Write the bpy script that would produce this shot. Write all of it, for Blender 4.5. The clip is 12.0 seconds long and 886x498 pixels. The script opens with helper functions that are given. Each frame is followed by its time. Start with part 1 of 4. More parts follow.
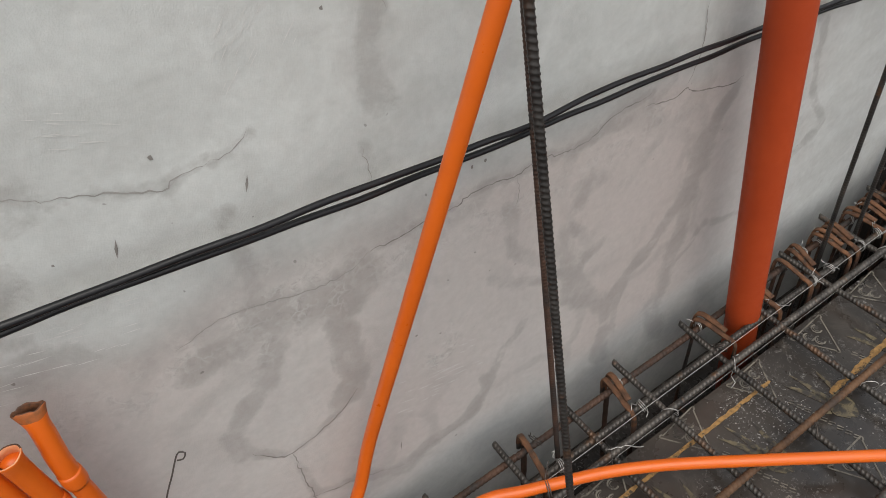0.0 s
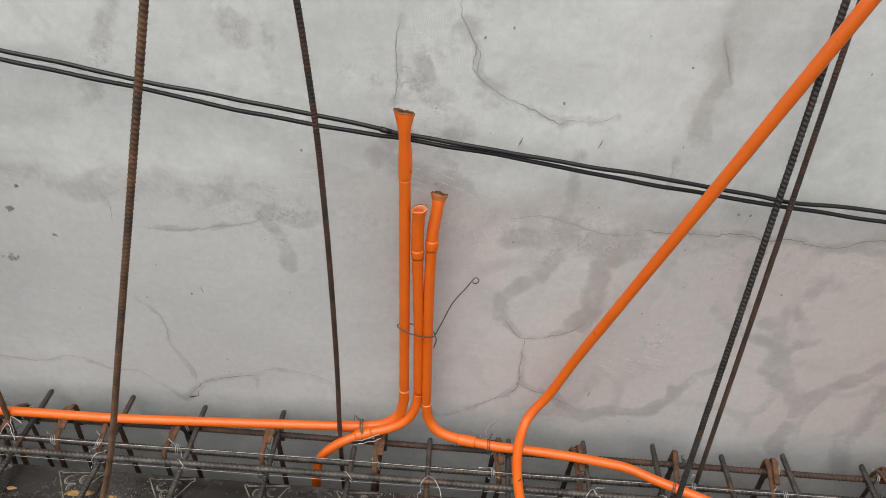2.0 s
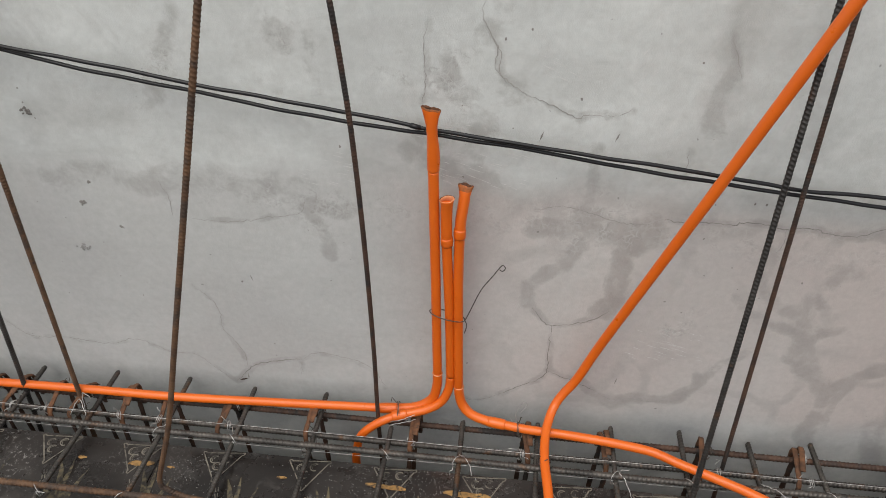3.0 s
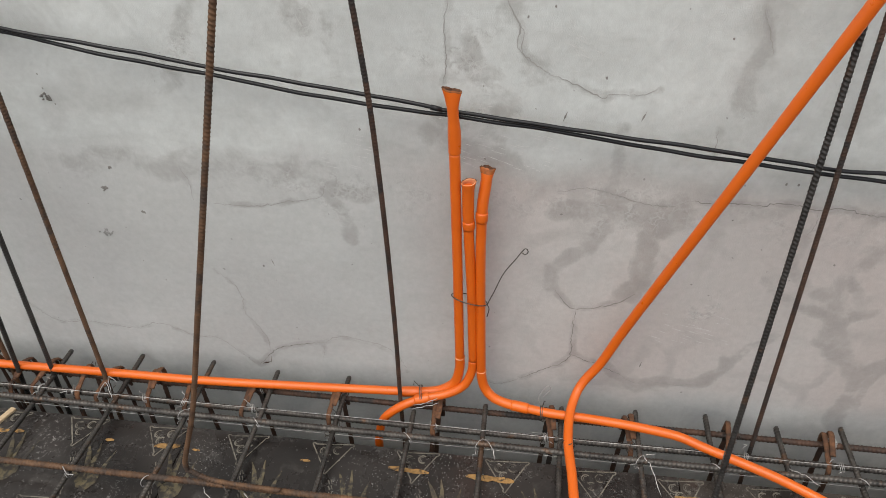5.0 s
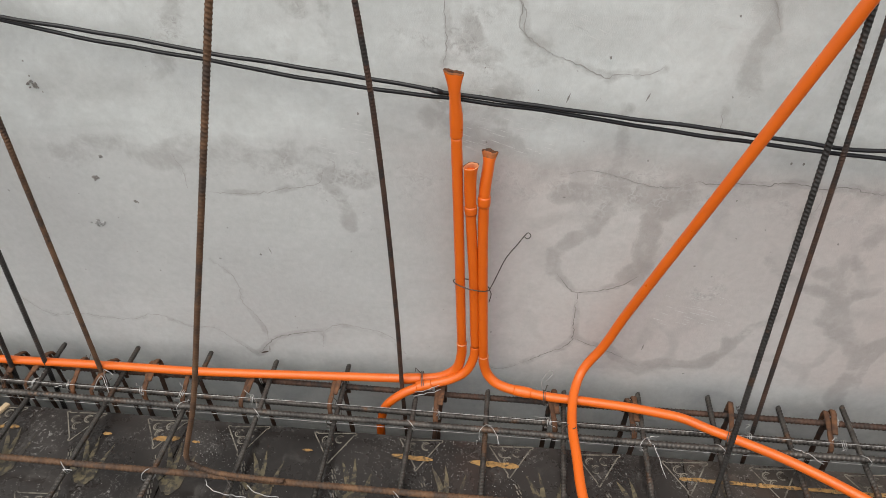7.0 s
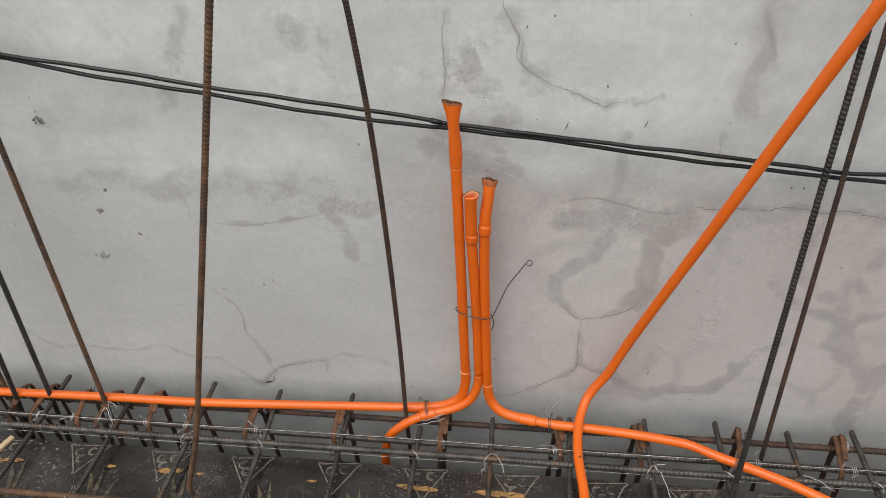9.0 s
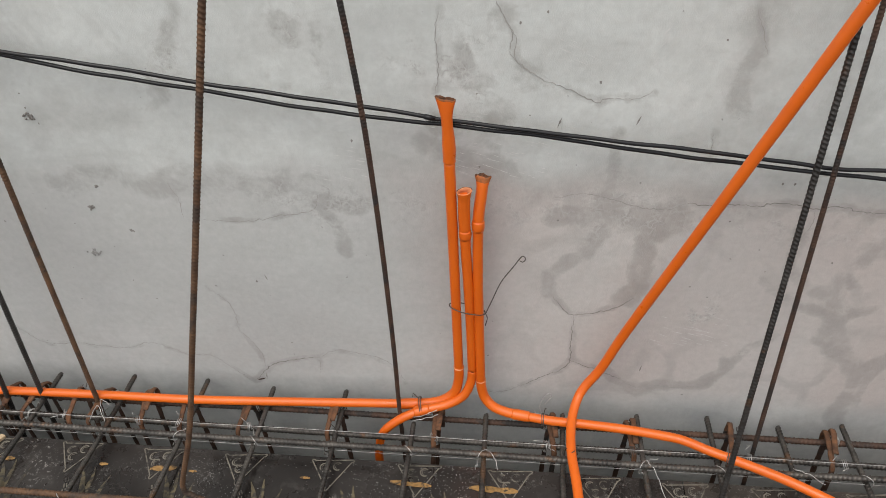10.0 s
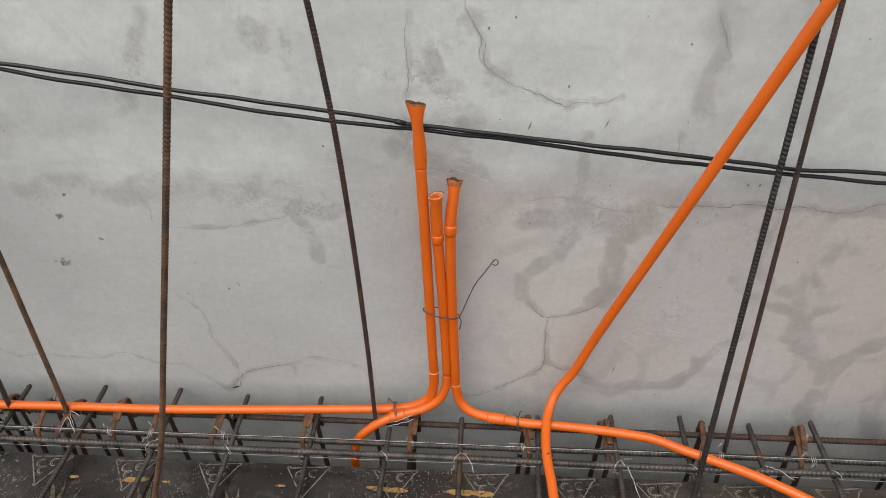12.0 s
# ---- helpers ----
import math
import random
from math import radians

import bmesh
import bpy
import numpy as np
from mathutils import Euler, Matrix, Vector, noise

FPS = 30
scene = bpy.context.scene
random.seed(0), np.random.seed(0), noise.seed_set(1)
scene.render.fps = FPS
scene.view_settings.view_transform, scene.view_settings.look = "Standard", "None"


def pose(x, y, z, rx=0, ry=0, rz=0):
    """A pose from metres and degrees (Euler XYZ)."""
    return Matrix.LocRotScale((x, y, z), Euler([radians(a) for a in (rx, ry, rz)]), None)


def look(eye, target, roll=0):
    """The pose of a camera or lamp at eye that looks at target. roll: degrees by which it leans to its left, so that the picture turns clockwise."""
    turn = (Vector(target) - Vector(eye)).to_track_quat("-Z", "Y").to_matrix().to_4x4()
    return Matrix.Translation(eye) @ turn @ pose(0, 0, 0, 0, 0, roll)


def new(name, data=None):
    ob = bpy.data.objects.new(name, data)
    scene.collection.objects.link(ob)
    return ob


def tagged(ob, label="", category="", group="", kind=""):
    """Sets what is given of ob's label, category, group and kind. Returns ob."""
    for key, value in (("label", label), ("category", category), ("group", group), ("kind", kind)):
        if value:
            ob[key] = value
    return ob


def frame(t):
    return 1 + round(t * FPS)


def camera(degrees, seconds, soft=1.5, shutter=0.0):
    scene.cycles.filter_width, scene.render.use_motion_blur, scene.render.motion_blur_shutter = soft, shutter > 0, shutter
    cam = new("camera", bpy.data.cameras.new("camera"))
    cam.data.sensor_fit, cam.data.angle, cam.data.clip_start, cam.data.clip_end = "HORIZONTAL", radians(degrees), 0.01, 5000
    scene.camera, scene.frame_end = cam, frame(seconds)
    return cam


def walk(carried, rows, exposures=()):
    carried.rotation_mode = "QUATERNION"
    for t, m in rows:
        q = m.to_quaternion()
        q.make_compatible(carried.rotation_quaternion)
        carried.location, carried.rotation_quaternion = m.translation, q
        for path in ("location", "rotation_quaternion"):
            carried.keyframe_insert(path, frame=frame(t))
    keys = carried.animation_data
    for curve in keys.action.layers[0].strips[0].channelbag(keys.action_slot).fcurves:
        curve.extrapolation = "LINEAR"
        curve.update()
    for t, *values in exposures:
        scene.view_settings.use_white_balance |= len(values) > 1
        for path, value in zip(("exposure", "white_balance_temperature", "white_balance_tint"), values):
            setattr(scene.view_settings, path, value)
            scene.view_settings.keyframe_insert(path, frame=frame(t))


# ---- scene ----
cam = camera(65.02, 12.0, soft=0.85)
PATH = [
    (0, (0.188, -0.6355, 1.298), (0.699, 0.289, 0.2424), -7.6),
    (0.1, (0.2282, -0.7843, 1.307), (0.7277, 0.1831, 0.2752), -3.21),
    (0.2, (0.2563, -0.8803, 1.327), (0.6462, 0.0779, 0.2407), -2.67),
    (0.3, (0.2479, -0.915, 1.3348), (0.6136, 0.0291, 0.2281), -2.07),
    (0.4, (0.2629, -0.947, 1.3642), (0.5611, 0.028, 0.264), -5.24),
    (0.5, (0.269, -0.9774, 1.3865), (0.5274, 0.0408, 0.3158), -4.03),
    (0.6, (0.2573, -1.0007, 1.3876), (0.4951, 0.0587, 0.3527), -2.6),
    (0.8, (0.1976, -1.0153, 1.4088), (0.343, 0.0986, 0.4148), -2.33),
    (1, (0.158, -1.032, 1.394), (0.263, 0.419, 0.021), -2.6),
    (1.2, (0.068, -1.0447, 1.3546), (0.1974, 0.0092, 0.2951), 1.9),
    (1.5, (0.013, -1.087, 1.383), (0.201, 0.375, 0.030), 3.1),
    (1.7, (0.018, -1.1063, 1.3805), (0.1072, 0.0352, 0.4115), 3.7),
    (2, (0.047, -1.178, 1.427), (0.013, 0.432, 0.241), 3.3),
    (2.2, (0.0438, -1.1971, 1.4634), (-0.048, 0.0279, 0.6026), 1.31),
    (2.5, (0.0714, -1.2304, 1.4758), (-0.086, -0.0185, 0.606), -0.76),
    (2.8, (0.1038, -1.2508, 1.4654), (-0.0597, -0.0479, 0.5844), -0.74),
    (3, (0.1075, -1.2777, 1.4517), (-0.0348, -0.0689, 0.575), 0.08),
    (3.3, (0.1309, -1.2716, 1.4609), (-0.0368, -0.0833, 0.561), -1.26),
    (3.5, (0.1314, -1.2945, 1.4459), (-0.0669, -0.1132, 0.5431), -2.08),
    (3.7, (0.124, -1.3017, 1.4437), (-0.1142, -0.1262, 0.5429), -3.55),
    (5.3, (0.0888, -1.2526, 1.4481), (-0.0894, -0.0756, 0.5355), -1.36),
    (5.5, (0.0726, -1.2563, 1.4453), (-0.1249, -0.0809, 0.5345), -1.11),
    (6, (0.0676, -1.2462, 1.4512), (-0.1245, -0.0755, 0.5332), -0.85),
    (6.5, (0.0657, -1.2414, 1.4377), (-0.0972, -0.0885, 0.4921), -1.06),
    (8.5, (0.0885, -1.2404, 1.4464), (-0.0785, -0.056, 0.5413), -2.98),
    (9, (0.0814, -1.2356, 1.4478), (-0.091, -0.0479, 0.548), -2.89),
    (9.5, (0.0806, -1.2248, 1.4469), (-0.0752, -0.0481, 0.5298), -2.63),
    (10, (0.0788, -1.2379, 1.4465), (-0.0764, -0.0519, 0.5414), -2.51),
    (10.5, (0.0706, -1.2403, 1.4446), (-0.1105, -0.0593, 0.5378), -2.09),
    (11, (0.0684, -1.244, 1.4443), (-0.0811, -0.0555, 0.5415), -1.54),
    (11.5, (0.076, -1.2456, 1.4471), (-0.0478, -0.0557, 0.5423), -1.74),
    (12, (0.0888, -1.2441, 1.4457), (-0.018, -0.0456, 0.5501), -1.82),
]
walk(cam, [(t, look(eye, target, roll)) for t, eye, target, roll in PATH], [(0.0, 0.05), (0.3, 0.08), (0.5, 0.2), (1.0, 0.22), (1.5, 0.3), (2.0, 0.24), (2.5, 0.09), (3.0, 0.09), (3.5, 0.13), (5.5, 0.18), (6.5, 0.25), (9.5, 0.15), (12.0, 0.15)])

# ---- world and light: bright overcast day ----
world = bpy.data.worlds.new("overcast_sky")
scene.world = world
world.use_nodes = True
wn = world.node_tree
sky = wn.nodes.new("ShaderNodeTexSky")
sky.sky_type, sky.sun_disc = "NISHITA", False
sky.sun_elevation, sky.sun_rotation = radians(58), radians(200)
sky.air_density, sky.dust_density, sky.ozone_density = 1.0, 4.0, 1.0
soft_sky = wn.nodes.new("ShaderNodeMixRGB")
soft_sky.inputs[0].default_value = 0.82
soft_sky.inputs[2].default_value = (8.2, 8.3, 8.6, 1)
wn.links.new(sky.outputs[0], soft_sky.inputs[1])
wn.links.new(soft_sky.outputs[0], wn.nodes["Background"].inputs[0])
wn.nodes["Background"].inputs[1].default_value = 0.136
sun = new("sun", bpy.data.lights.new("sun", "SUN"))
sun.data.energy, sun.data.angle, sun.data.color = 1.95, radians(50), (1.0, 0.95, 0.87)
sun.matrix_world = look((-1.8, -3.8, 8.6), (0, 0, 0))


# ---- materials ----
def material(name, base, rough=0.6, metal=0.0):
    m = bpy.data.materials.new(name)
    m.use_nodes = True
    b = m.node_tree.nodes["Principled BSDF"]
    b.inputs["Base Color"].default_value = (*base, 1)
    b.inputs["Roughness"].default_value, b.inputs["Metallic"].default_value = rough, metal
    return m, m.node_tree, b


def add(nt, kind, **values):
    n = nt.nodes.new(kind)
    for k, v in values.items():
        if k == "op":
            n.operation = v
        elif k == "blend":
            n.blend_type = v
        else:
            n.inputs[int(k[1:])].default_value = v
    return n


def noise_at(nt, co, scale, detail=4.0, rough=0.55, distortion=0.0):
    n = nt.nodes.new("ShaderNodeTexNoise")
    n.inputs["Scale"].default_value, n.inputs["Detail"].default_value = scale, detail
    n.inputs["Roughness"].default_value, n.inputs["Distortion"].default_value = rough, distortion
    nt.links.new(co, n.inputs["Vector"])
    return n.outputs[0]


def ramp(nt, source, *stops):
    r = nt.nodes.new("ShaderNodeValToRGB")
    while len(r.color_ramp.elements) < len(stops):
        r.color_ramp.elements.new(0.5)
    for e, (p, c) in zip(r.color_ramp.elements, stops):
        e.position, e.color = p, (*c, 1) if len(c) == 3 else c
    nt.links.new(source, r.inputs[0])
    return r.outputs[0]


def mix(nt, factor, a, b, blend="MIX"):
    n = nt.nodes.new("ShaderNodeMixRGB")
    n.blend_type = blend
    for i, v in enumerate((factor, a, b)):
        if isinstance(v, (int, float)):
            n.inputs[i].default_value = v
        elif isinstance(v, tuple):
            n.inputs[i].default_value = (*v, 1)
        else:
            nt.links.new(v, n.inputs[i])
    return n.outputs[0]


def bump(nt, b, height, strength, distance):
    n = nt.nodes.new("ShaderNodeBump")
    n.inputs["Strength"].default_value, n.inputs["Distance"].default_value = strength, distance
    nt.links.new(height, n.inputs["Height"])
    nt.links.new(n.outputs[0], b.inputs["Normal"])


def coords(nt):
    return nt.nodes.new("ShaderNodeNewGeometry").outputs["Position"]


def grey(v):
    return (v, v, v)


def speckled(name, low, high, scale, rough=0.6, metal=0.0, relief=0.001, spot=None, per_piece=0.0):
    """A plain surface that varies at two scales, with an optional second colour in patches."""
    m, nt, b = material(name, low, rough, metal)
    co = coords(nt)
    c = mix(nt, ramp(nt, noise_at(nt, co, scale), (0.3, grey(0)), (0.7, grey(1))), low, high)
    fine = noise_at(nt, co, scale * 9, 5, 0.7)
    c = mix(nt, 0.35, c, ramp(nt, fine, (0.25, grey(0.45)), (0.75, grey(1.0))), "MULTIPLY")
    if spot:
        colour, amount, size = spot
        c = mix(nt, ramp(nt, noise_at(nt, co, size, 5, 0.65, 0.4), (amount, grey(0)), (amount + 0.1, grey(1))), c, colour)
    if per_piece:
        info = nt.nodes.new("ShaderNodeObjectInfo").outputs["Random"]
        c = mix(nt, 1.0, c, ramp(nt, info, (0.0, grey(1 - per_piece)), (1.0, grey(1.0))), "MULTIPLY")
    nt.links.new(c, b.inputs["Base Color"])
    nt.links.new(ramp(nt, fine, (0.2, grey(max(rough - 0.12, 0.05))), (0.8, grey(min(rough + 0.12, 1)))), b.inputs["Roughness"])
    if relief:
        bump(nt, b, fine, 0.5, relief)
    return m


def wall_material():
    """Trowelled cement render: cool pale grey above, browner and blotched where damp has worked through it."""
    m, nt, b = material("cement_render", (0.5, 0.5, 0.49), 0.75)
    co = coords(nt)
    flat = nt.nodes.new("ShaderNodeMapping")
    flat.inputs["Scale"].default_value = (1, 0, 1)
    nt.links.new(co, flat.inputs[0])
    co = flat.outputs[0]
    streak = nt.nodes.new("ShaderNodeMapping")
    streak.inputs["Scale"].default_value = (0.45, 0, 1.6)
    streak.inputs["Rotation"].default_value = (0, radians(8), 0)
    nt.links.new(co, streak.inputs[0])
    broad = noise_at(nt, co, 2.3, 4, 0.55, 0.6)
    cloud = noise_at(nt, streak.outputs[0], 5.5, 5, 0.6, 0.5)
    fine = noise_at(nt, co, 60, 6, 0.7)
    grit = noise_at(nt, co, 420, 3, 0.6)
    c = mix(nt, ramp(nt, broad, (0.35, grey(0)), (0.65, grey(1))), (0.498, 0.516, 0.498), (0.585, 0.604, 0.582))
    c = mix(nt, ramp(nt, cloud, (0.42, grey(0)), (0.66, grey(0.46))), c, (0.425, 0.431, 0.413))
    c = mix(nt, ramp(nt, noise_at(nt, co, 13, 6, 0.68, 0.9), (0.44, grey(0)), (0.70, grey(0.34))), c, (0.37, 0.368, 0.348))
    c = mix(nt, ramp(nt, noise_at(nt, co, 8, 5, 0.62, 0.7), (0.50, grey(0)), (0.72, grey(0.35))), c, (0.69, 0.708, 0.685))
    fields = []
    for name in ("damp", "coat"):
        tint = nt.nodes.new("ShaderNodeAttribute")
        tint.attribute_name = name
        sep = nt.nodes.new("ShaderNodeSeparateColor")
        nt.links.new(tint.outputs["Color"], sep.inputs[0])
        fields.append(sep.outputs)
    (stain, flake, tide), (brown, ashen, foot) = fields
    c = mix(nt, ashen, c, (0.405, 0.402, 0.388))
    c = mix(nt, brown, c, (0.452, 0.412, 0.387))
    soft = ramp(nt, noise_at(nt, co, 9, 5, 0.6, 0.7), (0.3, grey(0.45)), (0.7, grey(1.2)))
    # damp blotches with a ragged, grainy edge
    rag = noise_at(nt, co, 15, 8, 0.66, 0.35)
    edge = add(nt, "ShaderNodeMath", op="MULTIPLY_ADD", i1=1.7, i2=-0.85)
    nt.links.new(rag, edge.inputs[0])
    reach = add(nt, "ShaderNodeMath", op="ADD")
    nt.links.new(edge.outputs[0], reach.inputs[0])
    nt.links.new(stain, reach.inputs[1])
    seep = mix(nt, 1.0, ramp(nt, reach.outputs[0], (0.17, grey(0)), (0.45, grey(0.44)), (0.8, grey(0.62))), ramp(nt, stain, (0.0, grey(0)), (0.16, grey(1))), "MULTIPLY")
    c = mix(nt, seep, c, (0.268, 0.254, 0.236))
    # bluish grey band, stronger towards the foot of the wall
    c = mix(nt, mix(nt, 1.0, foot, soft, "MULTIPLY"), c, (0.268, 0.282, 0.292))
    # old map-like damp lines all over the browner coat
    drift = nt.nodes.new("ShaderNodeVectorMath")
    drift.operation = "MULTIPLY_ADD"
    slow = nt.nodes.new("ShaderNodeTexNoise")
    slow.inputs["Scale"].default_value, slow.inputs["Detail"].default_value = 7, 6
    nt.links.new(co, slow.inputs["Vector"])
    nt.links.new(slow.outputs["Color"], drift.inputs[0])
    drift.inputs[1].default_value = (0.16, 0.0, 0.16)
    nt.links.new(co, drift.inputs[2])
    isles = nt.nodes.new("ShaderNodeTexVoronoi")
    isles.feature = "DISTANCE_TO_EDGE"
    isles.inputs["Scale"].default_value = 5.5
    nt.links.new(drift.outputs[0], isles.inputs["Vector"])
    lines = mix(nt, 1.0, ramp(nt, isles.outputs["Distance"], (0.0, grey(0.42)), (0.05, grey(0.3)), (0.09, grey(0))), brown, "MULTIPLY")
    lines = mix(nt, 1.0, lines, ramp(nt, noise_at(nt, co, 4.2, 3, 0.5), (0.42, grey(0)), (0.60, grey(1))), "MULTIPLY")
    c = mix(nt, lines, c, (0.29, 0.275, 0.258))
    c = mix(nt, mix(nt, 1.0, tide, soft, "MULTIPLY"), c, (0.32, 0.312, 0.295))
    # flaking skin: a net of pale ridges with dark pores between them
    bent = nt.nodes.new("ShaderNodeVectorMath")
    bent.operation = "MULTIPLY_ADD"
    warp = nt.nodes.new("ShaderNodeTexNoise")
    warp.inputs["Scale"].default_value, warp.inputs["Detail"].default_value = 30, 4
    nt.links.new(co, warp.inputs["Vector"])
    nt.links.new(warp.outputs["Color"], bent.inputs[0])
    bent.inputs[1].default_value = (0.05, 0.0, 0.05)
    nt.links.new(co, bent.inputs[2])
    net = nt.nodes.new("ShaderNodeTexVoronoi")
    net.feature = "DISTANCE_TO_EDGE"
    net.inputs["Scale"].default_value = 46
    nt.links.new(bent.outputs[0], net.inputs["Vector"])
    patchy = ramp(nt, noise_at(nt, co, 17, 4, 0.6, 0.5), (0.42, grey(0)), (0.58, grey(1)))
    skin = mix(nt, 1.0, flake, patchy, "MULTIPLY")
    pores = mix(nt, 1.0, skin, ramp(nt, noise_at(nt, co, 62, 6, 0.75, 1.0), (0.48, grey(0)), (0.60, grey(0.85))), "MULTIPLY")
    c = mix(nt, pores, c, (0.29, 0.28, 0.262))
    ridges = mix(nt, 1.0, skin, ramp(nt, net.outputs["Distance"], (0.01, grey(0.32)), (0.12, grey(0))), "MULTIPLY")
    c = mix(nt, ridges, c, (0.62, 0.625, 0.60))
    c = mix(nt, 0.24, c, ramp(nt, fine, (0.3, grey(0.55)), (0.7, grey(1.08))), "MULTIPLY")
    specks = ramp(nt, noise_at(nt, co, 75, 1, 0.3), (0.79, grey(0)), (0.82, grey(0.7)))
    c = mix(nt, specks, c, (0.2, 0.19, 0.18))
    nt.links.new(c, b.inputs["Base Color"])
    nt.links.new(ramp(nt, cloud, (0.3, grey(0.62)), (0.7, grey(0.86))), b.inputs["Roughness"])
    h = mix(nt, 0.5, fine, grit)
    scratch = nt.nodes.new("ShaderNodeMapping")
    scratch.inputs["Scale"].default_value = (12, 0, 55)
    scratch.inputs["Rotation"].default_value = (0, radians(-14), 0)
    nt.links.new(co, scratch.inputs[0])
    h = mix(nt, ramp(nt, noise_at(nt, co, 4, 2), (0.50, grey(0.03)), (0.68, grey(0.24))), h, noise_at(nt, scratch.outputs[0], 2.0, 3, 0.6))
    bump(nt, b, mix(nt, 0.5, h, ridges, "ADD"), 0.5, 0.003)
    return m


def film_material(name, low, high, dust):
    """Phenolic film on the formwork plywood: almost black brown, worn glossy, with cement dust."""
    m, nt, b = material(name, (0.03, 0.026, 0.024), 0.4)
    co = coords(nt)
    c = mix(nt, ramp(nt, noise_at(nt, co, 3.0, 4, 0.6, 0.4), (0.35, grey(0)), (0.7, grey(1))), low, high)
    c = mix(nt, ramp(nt, noise_at(nt, co, 14, 6, 0.7, 0.8), (0.56, grey(0)), (0.76, grey(0.55))), c, dust)
    c = mix(nt, ramp(nt, noise_at(nt, co, 230, 2, 0.5), (0.71, grey(0)), (0.76, grey(0.5))), c, (0.2, 0.19, 0.18))
    splash = mix(nt, 1.0, ramp(nt, noise_at(nt, co, 4.5, 2, 0.5, 0.5), (0.50, grey(0)), (0.62, grey(1))), ramp(nt, noise_at(nt, co, 95, 6, 0.75, 1.2), (0.56, grey(0)), (0.64, grey(0.8))), "MULTIPLY")
    c = mix(nt, splash, c, (0.26, 0.25, 0.235))
    nt.links.new(c, b.inputs["Base Color"])
    nt.links.new(ramp(nt, noise_at(nt, co, 9, 5, 0.65), (0.3, grey(0.16)), (0.7, grey(0.4))), b.inputs["Roughness"])
    bump(nt, b, noise_at(nt, co, 22, 3, 0.5), 0.2, 0.001)
    return m


def pvc_material(name, low, high, rough=0.36):
    m, nt, b = material(name, low, rough)
    co = coords(nt)
    c = mix(nt, ramp(nt, noise_at(nt, co, 7, 4, 0.6), (0.3, grey(0)), (0.7, grey(1))), low, high)
    c = mix(nt, ramp(nt, noise_at(nt, co, 55, 5, 0.7, 0.5), (0.62, grey(0)), (0.85, grey(0.14))), c, (low[0] * 0.6, low[1] * 0.65, low[2] + 0.02))
    nt.links.new(c, b.inputs["Base Color"])
    nt.links.new(ramp(nt, noise_at(nt, co, 30, 5, 0.7), (0.3, grey(rough - 0.1)), (0.75, grey(rough + 0.14))), b.inputs["Roughness"])
    bump(nt, b, noise_at(nt, co, 160, 4, 0.6), 0.2, 0.0006)
    return m


WALL = wall_material()
FILM = film_material("phenolic_film", (0.0125, 0.0106, 0.0096), (0.036, 0.031, 0.028), (0.088, 0.082, 0.075))
WORN_FILM = film_material("worn_phenolic_film", (0.016, 0.0135, 0.0115), (0.054, 0.045, 0.038), (0.120, 0.106, 0.088))
ORANGE = pvc_material("orange_conduit_pvc", (0.575, 0.099, 0.005), (0.655, 0.123, 0.007), 0.36)
DRAIN = pvc_material("red_orange_drain_pvc", (0.33, 0.043, 0.009), (0.38, 0.053, 0.011), 0.58)
DRAIN.node_tree.nodes["Principled BSDF"].inputs["Specular IOR Level"].default_value = 0.3
BURNT = speckled("scorched_pvc_edge", (0.035, 0.018, 0.01), (0.20, 0.075, 0.028), 150, 0.7)
STEEL = speckled("mill_steel", (0.018, 0.0165, 0.015), (0.062, 0.056, 0.050), 24, 0.5, 0.3, 0.0008, ((0.085, 0.045, 0.024), 0.58, 16), 0.35)
RUST = speckled("rusted_steel", (0.065, 0.030, 0.015), (0.20, 0.088, 0.038), 60, 0.9, 0.0, 0.0018, ((0.05, 0.03, 0.02), 0.57, 40), 0.4)
MESHSTEEL = speckled("dusty_ribbed_steel", (0.032, 0.029, 0.026), (0.11, 0.098, 0.085), 30, 0.42, 0.4, 0.001, ((0.12, 0.066, 0.036), 0.57, 14), 0.3)
BROWN = speckled("brown_weathered_steel", (0.075, 0.039, 0.021), (0.185, 0.098, 0.048), 26, 0.75, 0.2, 0.001, ((0.062, 0.041, 0.029), 0.5, 14), 0.3)
SINGED = speckled("singed_pvc", (0.20, 0.075, 0.022), (0.45, 0.115, 0.02), 120, 0.6)
CUT = speckled("cut_pvc_lip", (0.62, 0.22, 0.09), (0.75, 0.36, 0.18), 90, 0.5)
WIRE = speckled("galvanised_wire", (0.32, 0.31, 0.297), (0.58, 0.57, 0.55), 60, 0.4, 0.5, 0.0)
RUBBLE = speckled("grey_rubble", (0.07, 0.068, 0.062), (0.15, 0.145, 0.135), 50, 0.9, 0.0, 0.002)
DARKWIRE = speckled("black_annealed_wire", (0.06, 0.055, 0.05), (0.12, 0.1, 0.085), 60, 0.6, 0.4, 0.0)
RUBBER = speckled("black_cable_sheath", (0.005, 0.005, 0.0058), (0.011, 0.011, 0.0125), 18, 0.36, 0.0, 0.0004, ((0.03, 0.029, 0.028), 0.70, 25))
RUBBER.node_tree.nodes["Principled BSDF"].inputs["Specular IOR Level"].default_value = 0.36
FILM.node_tree.nodes["Principled BSDF"].inputs["Specular IOR Level"].default_value = 0.42
DARKSTEEL = speckled("dark_brown_steel", (0.040, 0.022, 0.015), (0.10, 0.052, 0.032), 26, 0.7, 0.2, 0.001, ((0.03, 0.025, 0.022), 0.5, 14), 0.2)
CRACK = speckled("crack_shadow_line", (0.18, 0.168, 0.152), (0.30, 0.282, 0.26), 30, 0.95, 0.0, 0.0)
